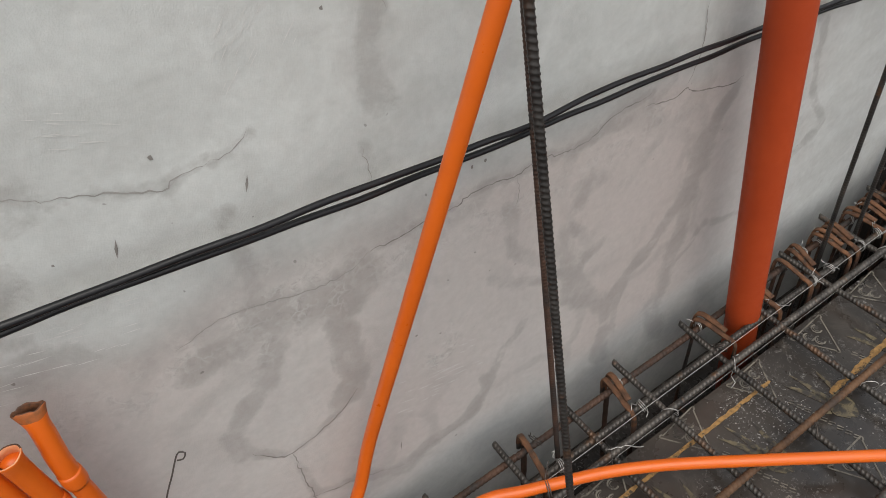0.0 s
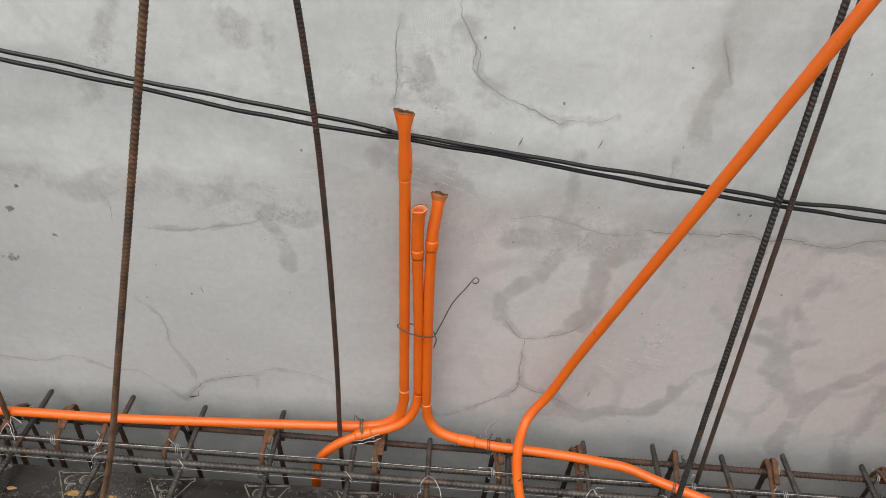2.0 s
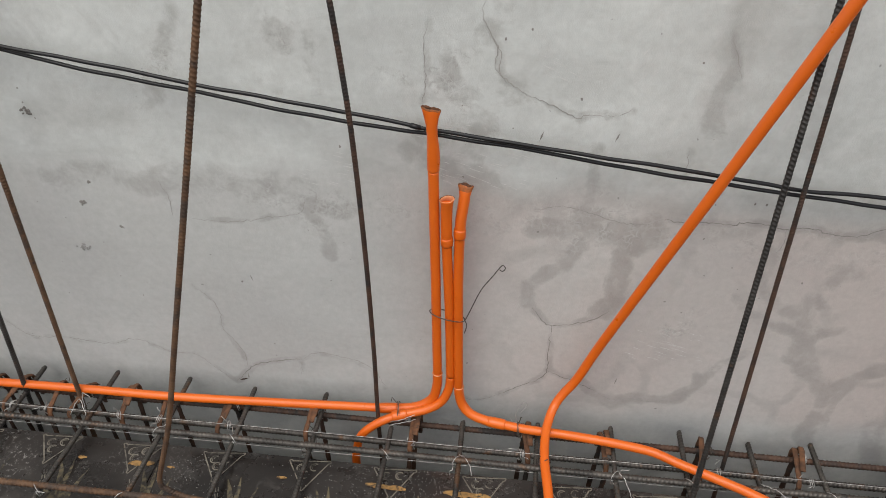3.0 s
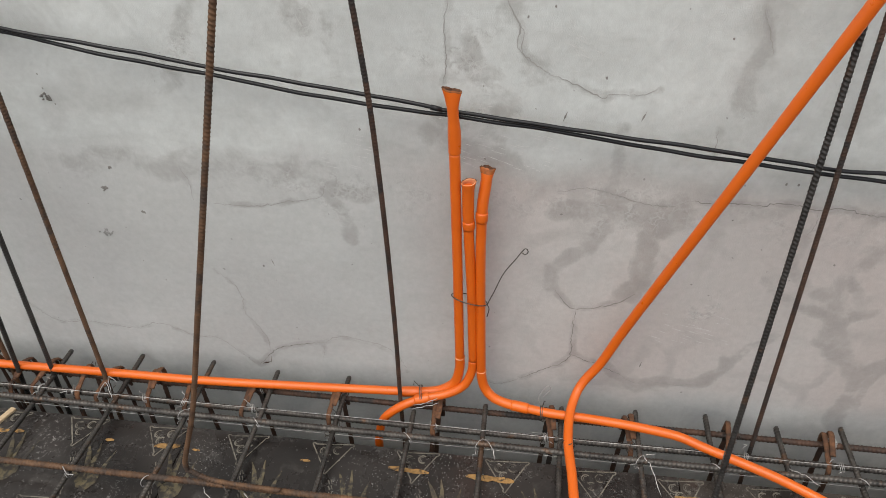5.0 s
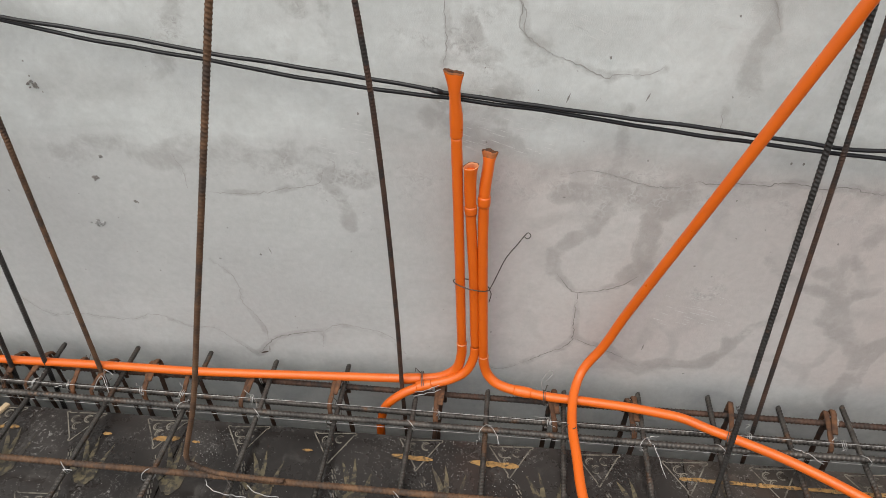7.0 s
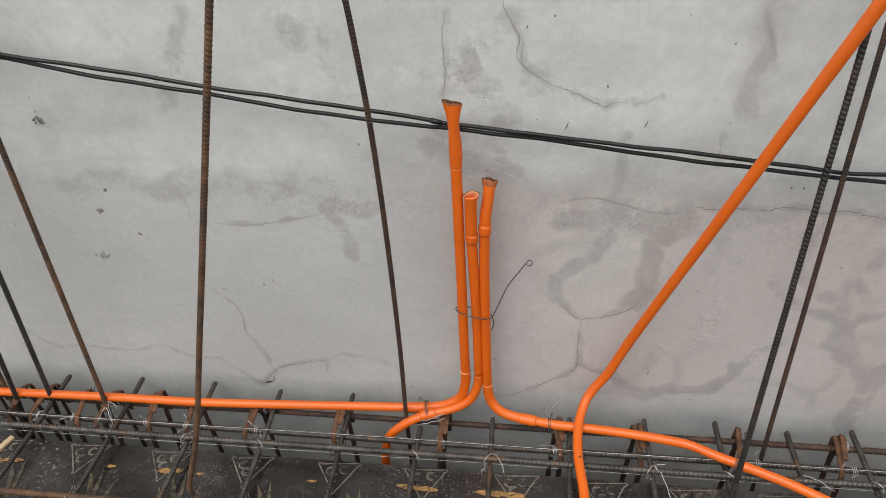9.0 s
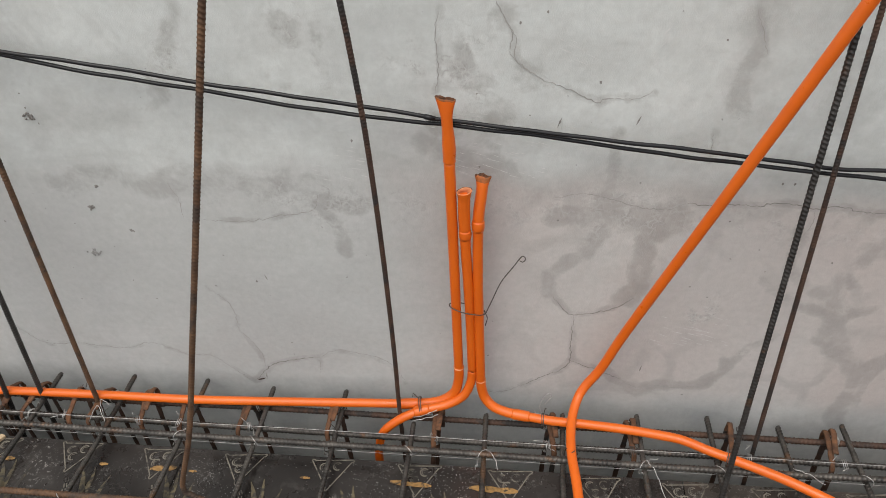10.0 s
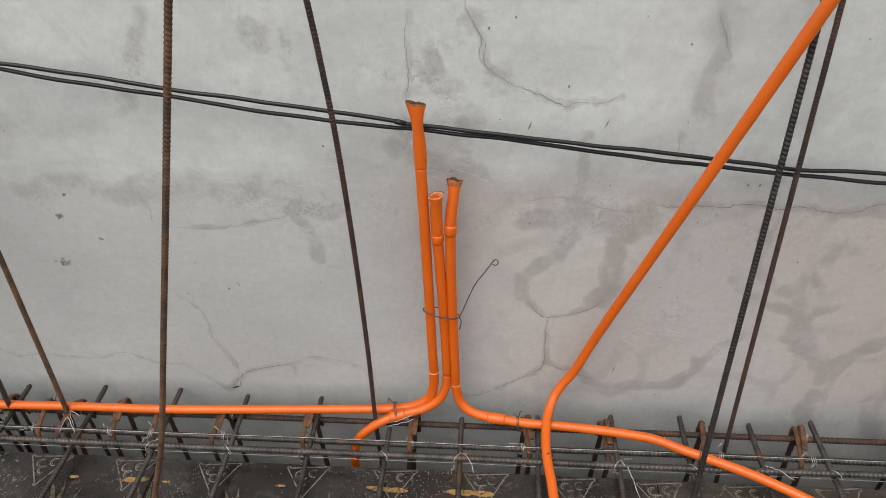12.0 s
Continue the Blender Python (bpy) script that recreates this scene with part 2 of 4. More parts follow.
HAIRLINE = speckled("hairline_crack", (0.29, 0.28, 0.26), (0.38, 0.37, 0.345), 20, 0.95, 0.0, 0.0)
PALE_SCRATCH = speckled("scratched_render", (0.56, 0.56, 0.535), (0.66, 0.66, 0.635), 40, 0.9, 0.0, 0.0)
GOLD = speckled("worn_gold_print", (0.15, 0.123, 0.068), (0.078, 0.064, 0.038), 60, 0.5, 0.0, 0.0, ((0.026, 0.022, 0.018), 0.45, 58))
PALE = speckled("worn_pale_print", (0.20, 0.182, 0.146), (0.10, 0.09, 0.074), 45, 0.5, 0.0, 0.0, ((0.022, 0.019, 0.017), 0.53, 45))
YELLOW = speckled("yellow_stripe_print", (0.40, 0.23, 0.075), (0.20, 0.11, 0.035), 110, 0.8, 0.0, 0.0008, ((0.05, 0.035, 0.02), 0.52, 90))
TIMBER = speckled("raw_timber", (0.40, 0.29, 0.17), (0.52, 0.40, 0.25), 30, 0.8)
MORTAR = speckled("dry_mortar", (0.24, 0.235, 0.225), (0.42, 0.41, 0.39), 60, 0.9, 0.0, 0.002)
GROUND = speckled("bare_earth", (0.16, 0.12, 0.085), (0.24, 0.19, 0.14), 1.2, 0.95, 0.0, 0.01)


# ---- mesh tools ----
def smooth_path(points, step=0.012):
    """Catmull-Rom through the points, resampled at about one step."""
    p = [Vector(q) for q in points]
    p = [p[0] * 2 - p[1], *p, p[-1] * 2 - p[-2]]
    out = []
    for i in range(1, len(p) - 2):
        a, b, c, d = p[i - 1:i + 3]
        n = max(1, int(round((c - b).length / step)))
        for k in range(n):
            t = k / n
            out.append(0.5 * ((2 * b) + (c - a) * t + (2 * a - 5 * b + 4 * c - d) * t * t + (3 * b - a - 3 * c + d) * t ** 3))
    out.append(p[-2])
    return out


def sweep(points, radii, sides=12, caps=True, lean=None, ridge=0.0):
    """Vertices and faces of a tube along the points. lean shears each ring along the axis; ridge raises two opposite sides."""
    pts = [Vector(q) for q in points]
    n = len(pts)
    radii = [radii] * n if isinstance(radii, (int, float)) else radii
    tangents = [(pts[min(i + 1, n - 1)] - pts[max(i - 1, 0)]).normalized() for i in range(n)]
    side = tangents[0].orthogonal().normalized()
    verts, faces = [], []
    for i in range(n):
        t = tangents[i]
        side = (side - t * side.dot(t)).normalized()
        up = t.cross(side)
        for k in range(sides):
            a = 2 * math.pi * k / sides
            r = radii[i] * (1 + (ridge if k % (sides // 2) == 0 else 0))
            off = t * (lean * math.cos(a)) if lean else Vector()
            verts.append(pts[i] + side * (r * math.cos(a)) + up * (r * math.sin(a)) + off)
    for i in range(n - 1):
        for k in range(sides):
            a, b = i * sides + k, i * sides + (k + 1) % sides
            faces.append((a, b, b + sides, a + sides))
    if caps:
        faces.append(tuple(reversed(range(sides))))
        faces.append(tuple(range((n - 1) * sides, n * sides)))
    return verts, faces


def join(*pieces):
    verts, faces = [], []
    for v, f in pieces:
        o = len(verts)
        verts += list(v)
        faces += [tuple(i + o for i in q) for q in f]
    return verts, faces


def mesh_of(name, vf, mat, smooth=True):
    me = bpy.data.meshes.new(name)
    me.from_pydata([tuple(v) for v in vf[0]], [], vf[1])
    me.materials.append(mat)
    if smooth:
        me.shade_smooth()
    return me


def part(name, vf, mat, parent=None, label="", smooth=True):
    """One mesh object, under a thing if a parent is given."""
    ob = new(name, vf if isinstance(vf, bpy.types.Mesh) else mesh_of(name, vf, mat, smooth))
    if parent:
        ob.parent = parent
    if label:
        ob["label"] = label
    return ob


def thing(name, at=(0, 0, 0), **tags):
    ob = new(name)
    ob.empty_display_size = 0.05
    return tagged(ob, **tags)


def box(x0, x1, y0, y1, z0, z1, bevel=0.0):
    bm = bmesh.new()
    bmesh.ops.create_cube(bm, size=1, matrix=Matrix.Translation(((x0 + x1) / 2, (y0 + y1) / 2, (z0 + z1) / 2)) @ Matrix.Diagonal((x1 - x0, y1 - y0, z1 - z0, 1)))
    if bevel:
        bmesh.ops.bevel(bm, geom=bm.edges[:], offset=bevel, segments=2, affect="EDGES")
    bm.verts.ensure_lookup_table()
    vf = [v.co.copy() for v in bm.verts], [tuple(v.index for v in f.verts) for f in bm.faces]
    bm.free()
    return vf


def rebar(points, d, pitch=None, sides=8, rib=0.135):
    """A ribbed reinforcing bar along a path: raised slanting ribs and two long ridges."""
    pitch = pitch or d * 0.72
    base = smooth_path(points, 0.02)
    run = [0.0]
    for a, b in zip(base, base[1:]):
        run.append(run[-1] + (b - a).length)
    total = run[-1]
    along, radii = [], []
    for k in range(int(total / pitch)):
        for f, h in ((0.0, 0.0), (0.50, 0.0), (0.62, rib), (0.84, rib)):
            along.append((k + f) * pitch)
            radii.append(d / 2 * (0.95 + h))
    along.append(total)
    radii.append(d / 2 * 0.95)
    arr = np.array([tuple(q) for q in base])
    pts = np.stack([np.interp(along, run, arr[:, i]) for i in range(3)], 1)
    return sweep(pts, radii, sides, True, d * 0.2, 0.07)


def wobble(points, amount, seed):
    """The same path with small bends, as bars and cables have."""
    r = random.Random(seed)
    return [Vector(p) + Vector((0, r.uniform(-amount, amount), r.uniform(-amount, amount) * 0.6)) for p in points]


def straight(a, b, n):
    a, b = Vector(a), Vector(b)
    return [a.lerp(b, i / n) for i in range(n + 1)]


def ring_tie(centre, axis, r, turns=1.6, wire=0.0009, seed=0, tails=True):
    """A twist of thin wire round a bar or a pipe, with two loose tails."""
    rnd = random.Random(seed)
    axis = Vector(axis).normalized()
    u = axis.orthogonal().normalized()
    v = axis.cross(u)
    c = Vector(centre)
    pts = [c + (u * math.cos(a) + v * math.sin(a)) * (r + wire) + axis * (0.004 * (a / 6.28 - turns / 2)) for a in [i * 2 * math.pi * turns / 22 for i in range(23)]]
    pieces = [sweep(pts, wire, 5)]
    if tails:
        for s in (0, 1):
            q = pts[-1 if s else 0]
            out = (q - c).normalized()
            way = (out * 0.5 + Vector((rnd.uniform(-1, 1), rnd.uniform(-1, 0.3), rnd.uniform(0.0, 0.9)))).normalized()
            length = rnd.uniform(0.012, 0.03)
            bend = Vector((rnd.uniform(-1, 1), rnd.uniform(-1, 1), rnd.uniform(-1, 0.2))) * 0.35
            kink = Vector((rnd.uniform(-1, 1), rnd.uniform(-1, 1), rnd.uniform(-1, 1))) * 0.2 * length
            pieces.append(sweep([q, q + way * length * 0.35 + kink, q + (way + bend * 0.4) * length * 0.7 - kink, q + (way + bend) * length], wire, 5))
    return join(*pieces)


# ---- the large structure ----
LEFT, RIGHT, EDGE, TROUGH = -3.2, 4.2, -0.212, -0.34


def near_line(x, z, line):
    """Distance in the wall's plane from points to a line of (x, z) corners."""
    best = np.full(x.shape, 9.0)
    for (ax, az), (bx, bz) in zip(line, line[1:]):
        dx, dz = bx - ax, bz - az
        t = np.clip(((x - ax) * dx + (z - az) * dz) / (dx * dx + dz * dz + 1e-9), 0, 1)
        best = np.minimum(best, np.hypot(x - ax - t * dx, z - az - t * dz))
    return best


def lattice(x, z, seed):
    """Smooth random field, about -1 to 1, from sines of mixed directions."""
    r = np.random.RandomState(seed)
    s = np.zeros(x.shape)
    for k in range(9):
        a, f, p = r.uniform(0, 6.28), r.uniform(0.6, 2.2), r.uniform(0, 6.28)
        s += np.sin((x * math.cos(a) + z * math.sin(a)) * f + p)
    return s / 3.4


def wall_face(x, z):
    """How far the trowelled face stands out or back from its plane."""
    return 0.0012 * lattice(x * 4, z * 4, 3) + 0.0005 * lattice(x * 17, z * 17, 4)


def face_y(x, z):
    """Just in front of the face at one place."""
    return float(wall_face(np.array([x]), np.array([z]))[0]) - 0.0009


CRACKS = []      # (line, width, dark or hair)
SMEARS = []      # (line, reach, strength)
PALES = []       # (x, z, reach)


def build_wall():
    step = 0.0048
    xs, zs = np.arange(LEFT, RIGHT + step, step), np.arange(-0.5, 1.75, step)
    fine = (xs > -1.5) & (xs < 2.0)
    xs = np.concatenate([np.arange(LEFT, -1.5, 0.05), xs[fine], np.arange(2.0, RIGHT + 0.05, 0.05)])
    gx, gz = np.meshgrid(xs, zs)
    gy = wall_face(gx, gz)
    w, h = len(xs), len(zs)
    wx = gx + 0.013 * lattice(gx * 15, gz * 15, 11) + 0.005 * lattice(gx * 48, gz * 48, 12)
    wz = gz + 0.013 * lattice(gx * 15, gz * 15, 13) + 0.005 * lattice(gx * 48, gz * 48, 14)
    # the lower coat below a ragged edge under the cables: browner on one side of the stubs, ashen on the other
    top = 0.70 - 0.02 * gx + 0.03 * lattice(gx * 9, gz * 0, 5)
    lower = np.clip((top - wz) / 0.05, 0, 1) * np.clip(0.8 + 0.3 * lattice(gx * 6, gz * 6, 6), 0, 1) * np.clip((wz + 0.02) / 0.1, 0.3, 1)
    side = np.clip((wx + 0.25) / 0.4, 0, 1)
    brown = lower * side * np.clip((1.55 - wx) / 0.3, 0.1, 1)
    ashen = lower * (1 - side) * 0.85
    stain, tide = np.zeros(gx.shape), np.zeros(gx.shape)
    for line, reach, strength in SMEARS:
        d = (near_line(wx, wz, line) if reach > 0.008 else near_line(gx + (wx - gx) * 0.3, gz + (wz - gz) * 0.3, line)) / reach
        if reach >= 0.03:
            tide = np.maximum(tide, strength * np.clip(1.4 - d, 0, 1))
        else:
            stain = np.maximum(stain, strength * np.clip(1.6 - d * 0.75, 0, 1))
    # band with a wavy upper edge, growing stronger further down
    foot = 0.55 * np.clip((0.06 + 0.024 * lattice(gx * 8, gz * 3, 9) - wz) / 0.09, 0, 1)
    # flaked skin in a band under the cables and in loose patches
    flake = 0.55 * np.clip(1 - np.abs(gz - 0.62 + 0.03 * gx) / 0.09, 0, 1) * np.clip((gx + 0.75) / 0.3, 0, 1) * np.clip((1.25 - gx) / 0.3, 0, 1)
    for px, pz, reach in PALES:
        flake = np.maximum(flake, np.clip(1.3 - np.hypot(wx - px, wz - pz) / reach, 0, 1))
    verts = np.stack([gx, gy, gz], -1).reshape(-1, 3)
    idx = np.arange(w * h).reshape(h, w)
    faces = np.stack([idx[:-1, :-1], idx[:-1, 1:], idx[1:, 1:], idx[1:, :-1]], -1).reshape(-1, 4)
    me = bpy.data.meshes.new("wall_north")
    me.from_pydata(verts.tolist(), [], faces.tolist())
    one = np.ones(gx.shape)
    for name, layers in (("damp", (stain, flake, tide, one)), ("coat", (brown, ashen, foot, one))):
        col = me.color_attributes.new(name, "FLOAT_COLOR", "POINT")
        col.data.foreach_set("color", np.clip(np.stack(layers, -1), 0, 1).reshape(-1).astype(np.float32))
    me.materials.append(WALL)
    me.shade_smooth()
    wall = tagged(new("wall_north", me), "cracked and stained grey cement-rendered boundary wall", "wall", kind="structure")
    part("wall_core", box(LEFT, RIGHT, 0.006, 0.22, -3.0, 1.85), WALL, wall, smooth=False)
    part("wall_foot", box(LEFT, RIGHT, 0.001, 0.006, -3.0, -0.498), WALL, wall, smooth=False)
    part("wall_head", box(LEFT, RIGHT, 0.001, 0.006, 1.74, 1.85), WALL, wall, smooth=False)
    for k, (line, width, mat) in enumerate(CRACKS):
        r = random.Random(90 + k)
        pts = smooth_path([(x, 0, z) for x, z in line], 0.007)
        verts, faces = [], []
        for i, p in enumerate(pts):
            t = (pts[min(i + 1, len(pts) - 1)] - pts[max(i - 1, 0)]).normalized()
            side = Vector((-t.z, 0, t.x))
            jag = side * r.gauss(0, 0.0013)
            hw = width * (0.35 + 0.65 * r.random()) * min(1, 0.25 + i / 6, 0.25 + (len(pts) - 1 - i) / 6) / 2
            y = face_y(p.x, p.z)
            verts += [p + jag + side * hw + Vector((0, y, 0)), p + jag - side * hw + Vector((0, y, 0))]
            if i:
                faces.append((2 * i - 2, 2 * i - 1, 2 * i + 1, 2 * i))
        part("crack", (verts, faces), mat, wall, "fine branching crack", smooth=False)
    return wall


ground = part("ground", ([(-600, -600, -3), (600, -600, -3), (600, 600, -3), (-600, 600, -3)], [(0, 1, 2, 3)]), GROUND, smooth=False)
tagged(ground, "bare brown earth far below the formwork", "ground", kind="structure")

# formwork deck: film-faced plywood panels on joists
deck = tagged(thing("floor"), "dark film-faced plywood formwork deck with gold print", "formwork deck", kind="structure")
panels = []
PANEL = 1.22
for i in range(6):
    for j in range(2):
        x0 = -3.17 + i * PANEL
        y1 = EDGE - j * 2.44
        panels.append(part("plywood_panel", box(x0 + 0.001, x0 + PANEL - 0.001, y1 - 2.438, y1, -0.018, 0.0, 0.0012), WORN_FILM if i > 2 else FILM, deck, smooth=False))
for j in range(8):
    part("joist", box(LEFT, RIGHT, EDGE - 0.14 - j * 0.6, EDGE - 0.06 - j * 0.6, -0.1, -0.019), TIMBER, deck, smooth=False)
beam_form = tagged(thing("beam_formwork"), "dark plywood beam trough beside the wall", "formwork", kind="structure")
part("side_board", box(LEFT, RIGHT, EDGE - 0.018, EDGE - 0.0005, TROUGH, -0.0195, 0.001), FILM, beam_form, smooth=False)
part("stop_end_board", box(1.9, 1.92, EDGE + 0.004, -0.02, TROUGH, 0.15, 0.001), FILM, beam_form, "dark board closing the trough", False)
part("bottom_board", box(LEFT, RIGHT, EDGE - 0.018, -0.003, TROUGH - 0.02, TROUGH - 0.001), FILM, beam_form, smooth=False)
DARK_CRACKS = [
    [(0.042, 1.032), (0.060, 0.997), (0.057, 0.965), (0.073, 0.939), (0.106, 0.918), (0.122, 0.905)],
    [(0.122, 0.905), (0.165, 0.892), (0.192, 0.878), (0.222, 0.864), (0.240, 0.871), (0.271, 0.872)],
    [(0.427, 0.643), (0.472, 0.639), (0.521, 0.642), (0.571, 0.639), (0.590, 0.647), (0.634, 0.646), (0.680, 0.635), (0.709, 0.643), (0.741, 0.641), (0.773, 0.633), (0.828, 0.632), (0.871, 0.653), (0.952, 0.656)],
    [(0.169, 0.374), (0.199, 0.333), (0.222, 0.320), (0.271, 0.330), (0.319, 0.352), (0.353, 0.381)],
    [(0.222, 0.320), (0.222, 0.261), (0.221, 0.223), (0.223, 0.168), (0.202, 0.131), (0.155, 0.099), (0.114, 0.068)],
    [(0.223, 0.168), (0.264, 0.148), (0.307, 0.132), (0.352, 0.106)],
    [(-0.618, 0.024), (-0.589, 0.059), (-0.550, 0.098), (-0.484, 0.120), (-0.421, 0.133)],
]
FAINT_CRACKS = [
    [(0.034, 1.090), (0.030, 1.060), (0.048, 1.018), (0.068, 0.985), (0.064, 0.955), (0.080, 0.930)],
    [(0.271, 0.872), (0.301, 0.874), (0.324, 0.888)],
    [(-0.072, 1.040), (-0.080, 0.989), (-0.077, 0.924), (-0.085, 0.878)],
    [(0.154, 0.646), (0.221, 0.661), (0.257, 0.652), (0.292, 0.642), (0.340, 0.628), (0.396, 0.629), (0.427, 0.643)],
    [(0.114, 0.068), (0.049, 0.034), (0.004, 0.043)],
    [(0.352, 0.106), (0.397, 0.080), (0.437, 0.091), (0.493, 0.087), (0.546, 0.098)],
    [(-0.630, 0.564), (-0.552, 0.561), (-0.484, 0.570), (-0.442, 0.583), (-0.395, 0.589), (-0.363, 0.605), (-0.354, 0.640)],
    [(-1.252, 0.193), (-1.218, 0.154), (-1.177, 0.130), (-1.090, 0.138), (-1.009, 0.131), (-0.944, 0.131), (-0.888, 0.154), (-0.828, 0.138), (-0.785, 0.117), (-0.721, 0.117), (-0.667, 0.068), (-0.627, 0.028)],
    [(-0.673, 0.359), (-0.631, 0.316), (-0.618, 0.269), (-0.621, 0.220), (-0.597, 0.182), (-0.576, 0.132), (-0.578, 0.078)],
    [(-0.421, 0.133), (-0.372, 0.163), (-0.327, 0.157), (-0.269, 0.143), (-0.226, 0.116), (-0.199, 0.054)],
    [(-0.421, 0.133), (-0.426, 0.073)],
    [(-0.689, 0.659), (-0.674, 0.615), (-0.676, 0.569)],
    [(0.447, 0.808), (0.451, 0.778), (0.449, 0.747)],
    [(0.475, 1.038), (0.494, 1.000), (0.509, 0.960)],
    [(0.680, 0.635), (0.684, 0.603), (0.674, 0.570)],
]
CRACKS += [(line, 0.0026, CRACK if k > 1 else HAIRLINE) for k, line in enumerate(DARK_CRACKS)] + [(line, 0.0021, HAIRLINE) for line in FAINT_CRACKS]
# damp that has crept out of the cracks, then smears, each with its reach and strength
SMEARS += [(line, 0.0075, 0.38) for line in DARK_CRACKS] + [(line, 0.006, 0.28) for line in FAINT_CRACKS]
SMEARS += [
    ([(-0.567, 1.034), (-0.592, 0.980), (-0.625, 0.922), (-0.650, 0.874), (-0.697, 0.816)], 0.014, 0.34),
    ([(-0.299, 1.006), (-0.300, 0.952), (-0.295, 0.896)], 0.013, 0.32),
    ([(-0.375, 1.024), (-0.357, 1.012)], 0.020, 0.36),
    ([(-0.405, 0.918), (-0.385, 0.909)], 0.020, 0.28),
    ([(-0.856, 0.868), (-0.862, 0.817), (-0.941, 0.761)], 0.030, 0.26),
    ([(-0.928, 0.812), (-0.823, 0.818), (-0.724, 0.809)], 0.030, 0.28),
    ([(-0.959, 0.660), (-0.782, 0.662), (-0.593, 0.678), (-0.465, 0.673), (-0.339, 0.673)], 0.022, 0.30),
    ([(-0.281, 0.760), (-0.211, 0.748), (-0.112, 0.739), (-0.024, 0.725)], 0.034, 0.40),
    ([(-0.357, 0.632), (-0.335, 0.604), (-0.321, 0.559), (-0.315, 0.528), (-0.323, 0.480)], 0.012, 0.46),
    ([(-0.343, 0.640), (-0.269, 0.630), (-0.230, 0.642)], 0.016, 0.46),
    ([(-0.041, 0.969), (-0.036, 0.936), (-0.052, 0.925)], 0.016, 0.42),
    ([(0.493, 1.170), (0.493, 1.057), (0.491, 1.009), (0.497, 0.949), (0.485, 0.900)], 0.034, 0.55),
    ([(0.497, 0.949), (0.477, 0.895), (0.473, 0.850)], 0.014, 0.40),
    ([(0.530, 1.100), (0.512, 1.000), (0.509, 0.960)], 0.030, 0.42),
    ([(0.023, 0.694), (0.139, 0.689), (0.251, 0.699), (0.417, 0.694), (0.579, 0.689), (0.748, 0.685), (0.95, 0.68)], 0.042, 0.40),
    ([(0.259, 0.631), (0.296, 0.612), (0.354, 0.608), (0.410, 0.618)], 0.022, 0.55),
    ([(0.321, 0.599), (0.358, 0.587), (0.385, 0.559)], 0.020, 0.60),
    ([(0.285, 0.612), (0.330, 0.598), (0.372, 0.590), (0.405, 0.610)], 0.029, 0.58),
    ([(0.150, 0.600), (0.215, 0.612), (0.270, 0.600)], 0.018, 0.42),
    ([(0.353, 0.542), (0.371, 0.465), (0.367, 0.416), (0.341, 0.380)], 0.016, 0.62),
    ([(0.169, 0.374), (0.169, 0.425), (0.204, 0.485), (0.228, 0.515)], 0.011, 0.50),
    ([(0.228, 0.515), (0.262, 0.560), (0.284, 0.600)], 0.014, 0.5),
    ([(0.307, 0.132), (0.397, 0.080), (0.437, 0.091), (0.493, 0.087), (0.546, 0.098), (0.577, 0.143), (0.581, 0.183)], 0.013, 0.50),
    ([(0.577, 0.143), (0.620, 0.205), (0.667, 0.237), (0.694, 0.282)], 0.012, 0.42),
    ([(-0.070, 0.807), (-0.013, 0.790), (0.021, 0.766)], 0.020, 0.36),
    ([(-0.093, 0.755), (-0.024, 0.732), (0.057, 0.709)], 0.022, 0.40),
    ([(0.023, 0.870), (0.051, 0.848), (0.031, 0.817)], 0.016, 0.40),
    ([(0.255, 0.800), (0.262, 0.760), (0.272, 0.720), (0.272, 0.666)], 0.012, 0.36),
    ([(0.024, 1.138), (0.039, 1.082), (0.030, 1.021)], 0.024, 0.36),
    ([(0.106, 0.918), (0.060, 0.900), (0.010, 0.905), (-0.060, 0.890)], 0.014, 0.30),
]

CRACKS.append(([(0.944, 0.639), (1.007, 0.624), (1.036, 0.630), (1.072, 0.612), (1.154, 0.588), (1.191, 0.591)], 0.0032, CRACK))
CRACKS.append(([(1.053, 0.778), (1.059, 0.697), (1.039, 0.640)], 0.003, HAIRLINE))
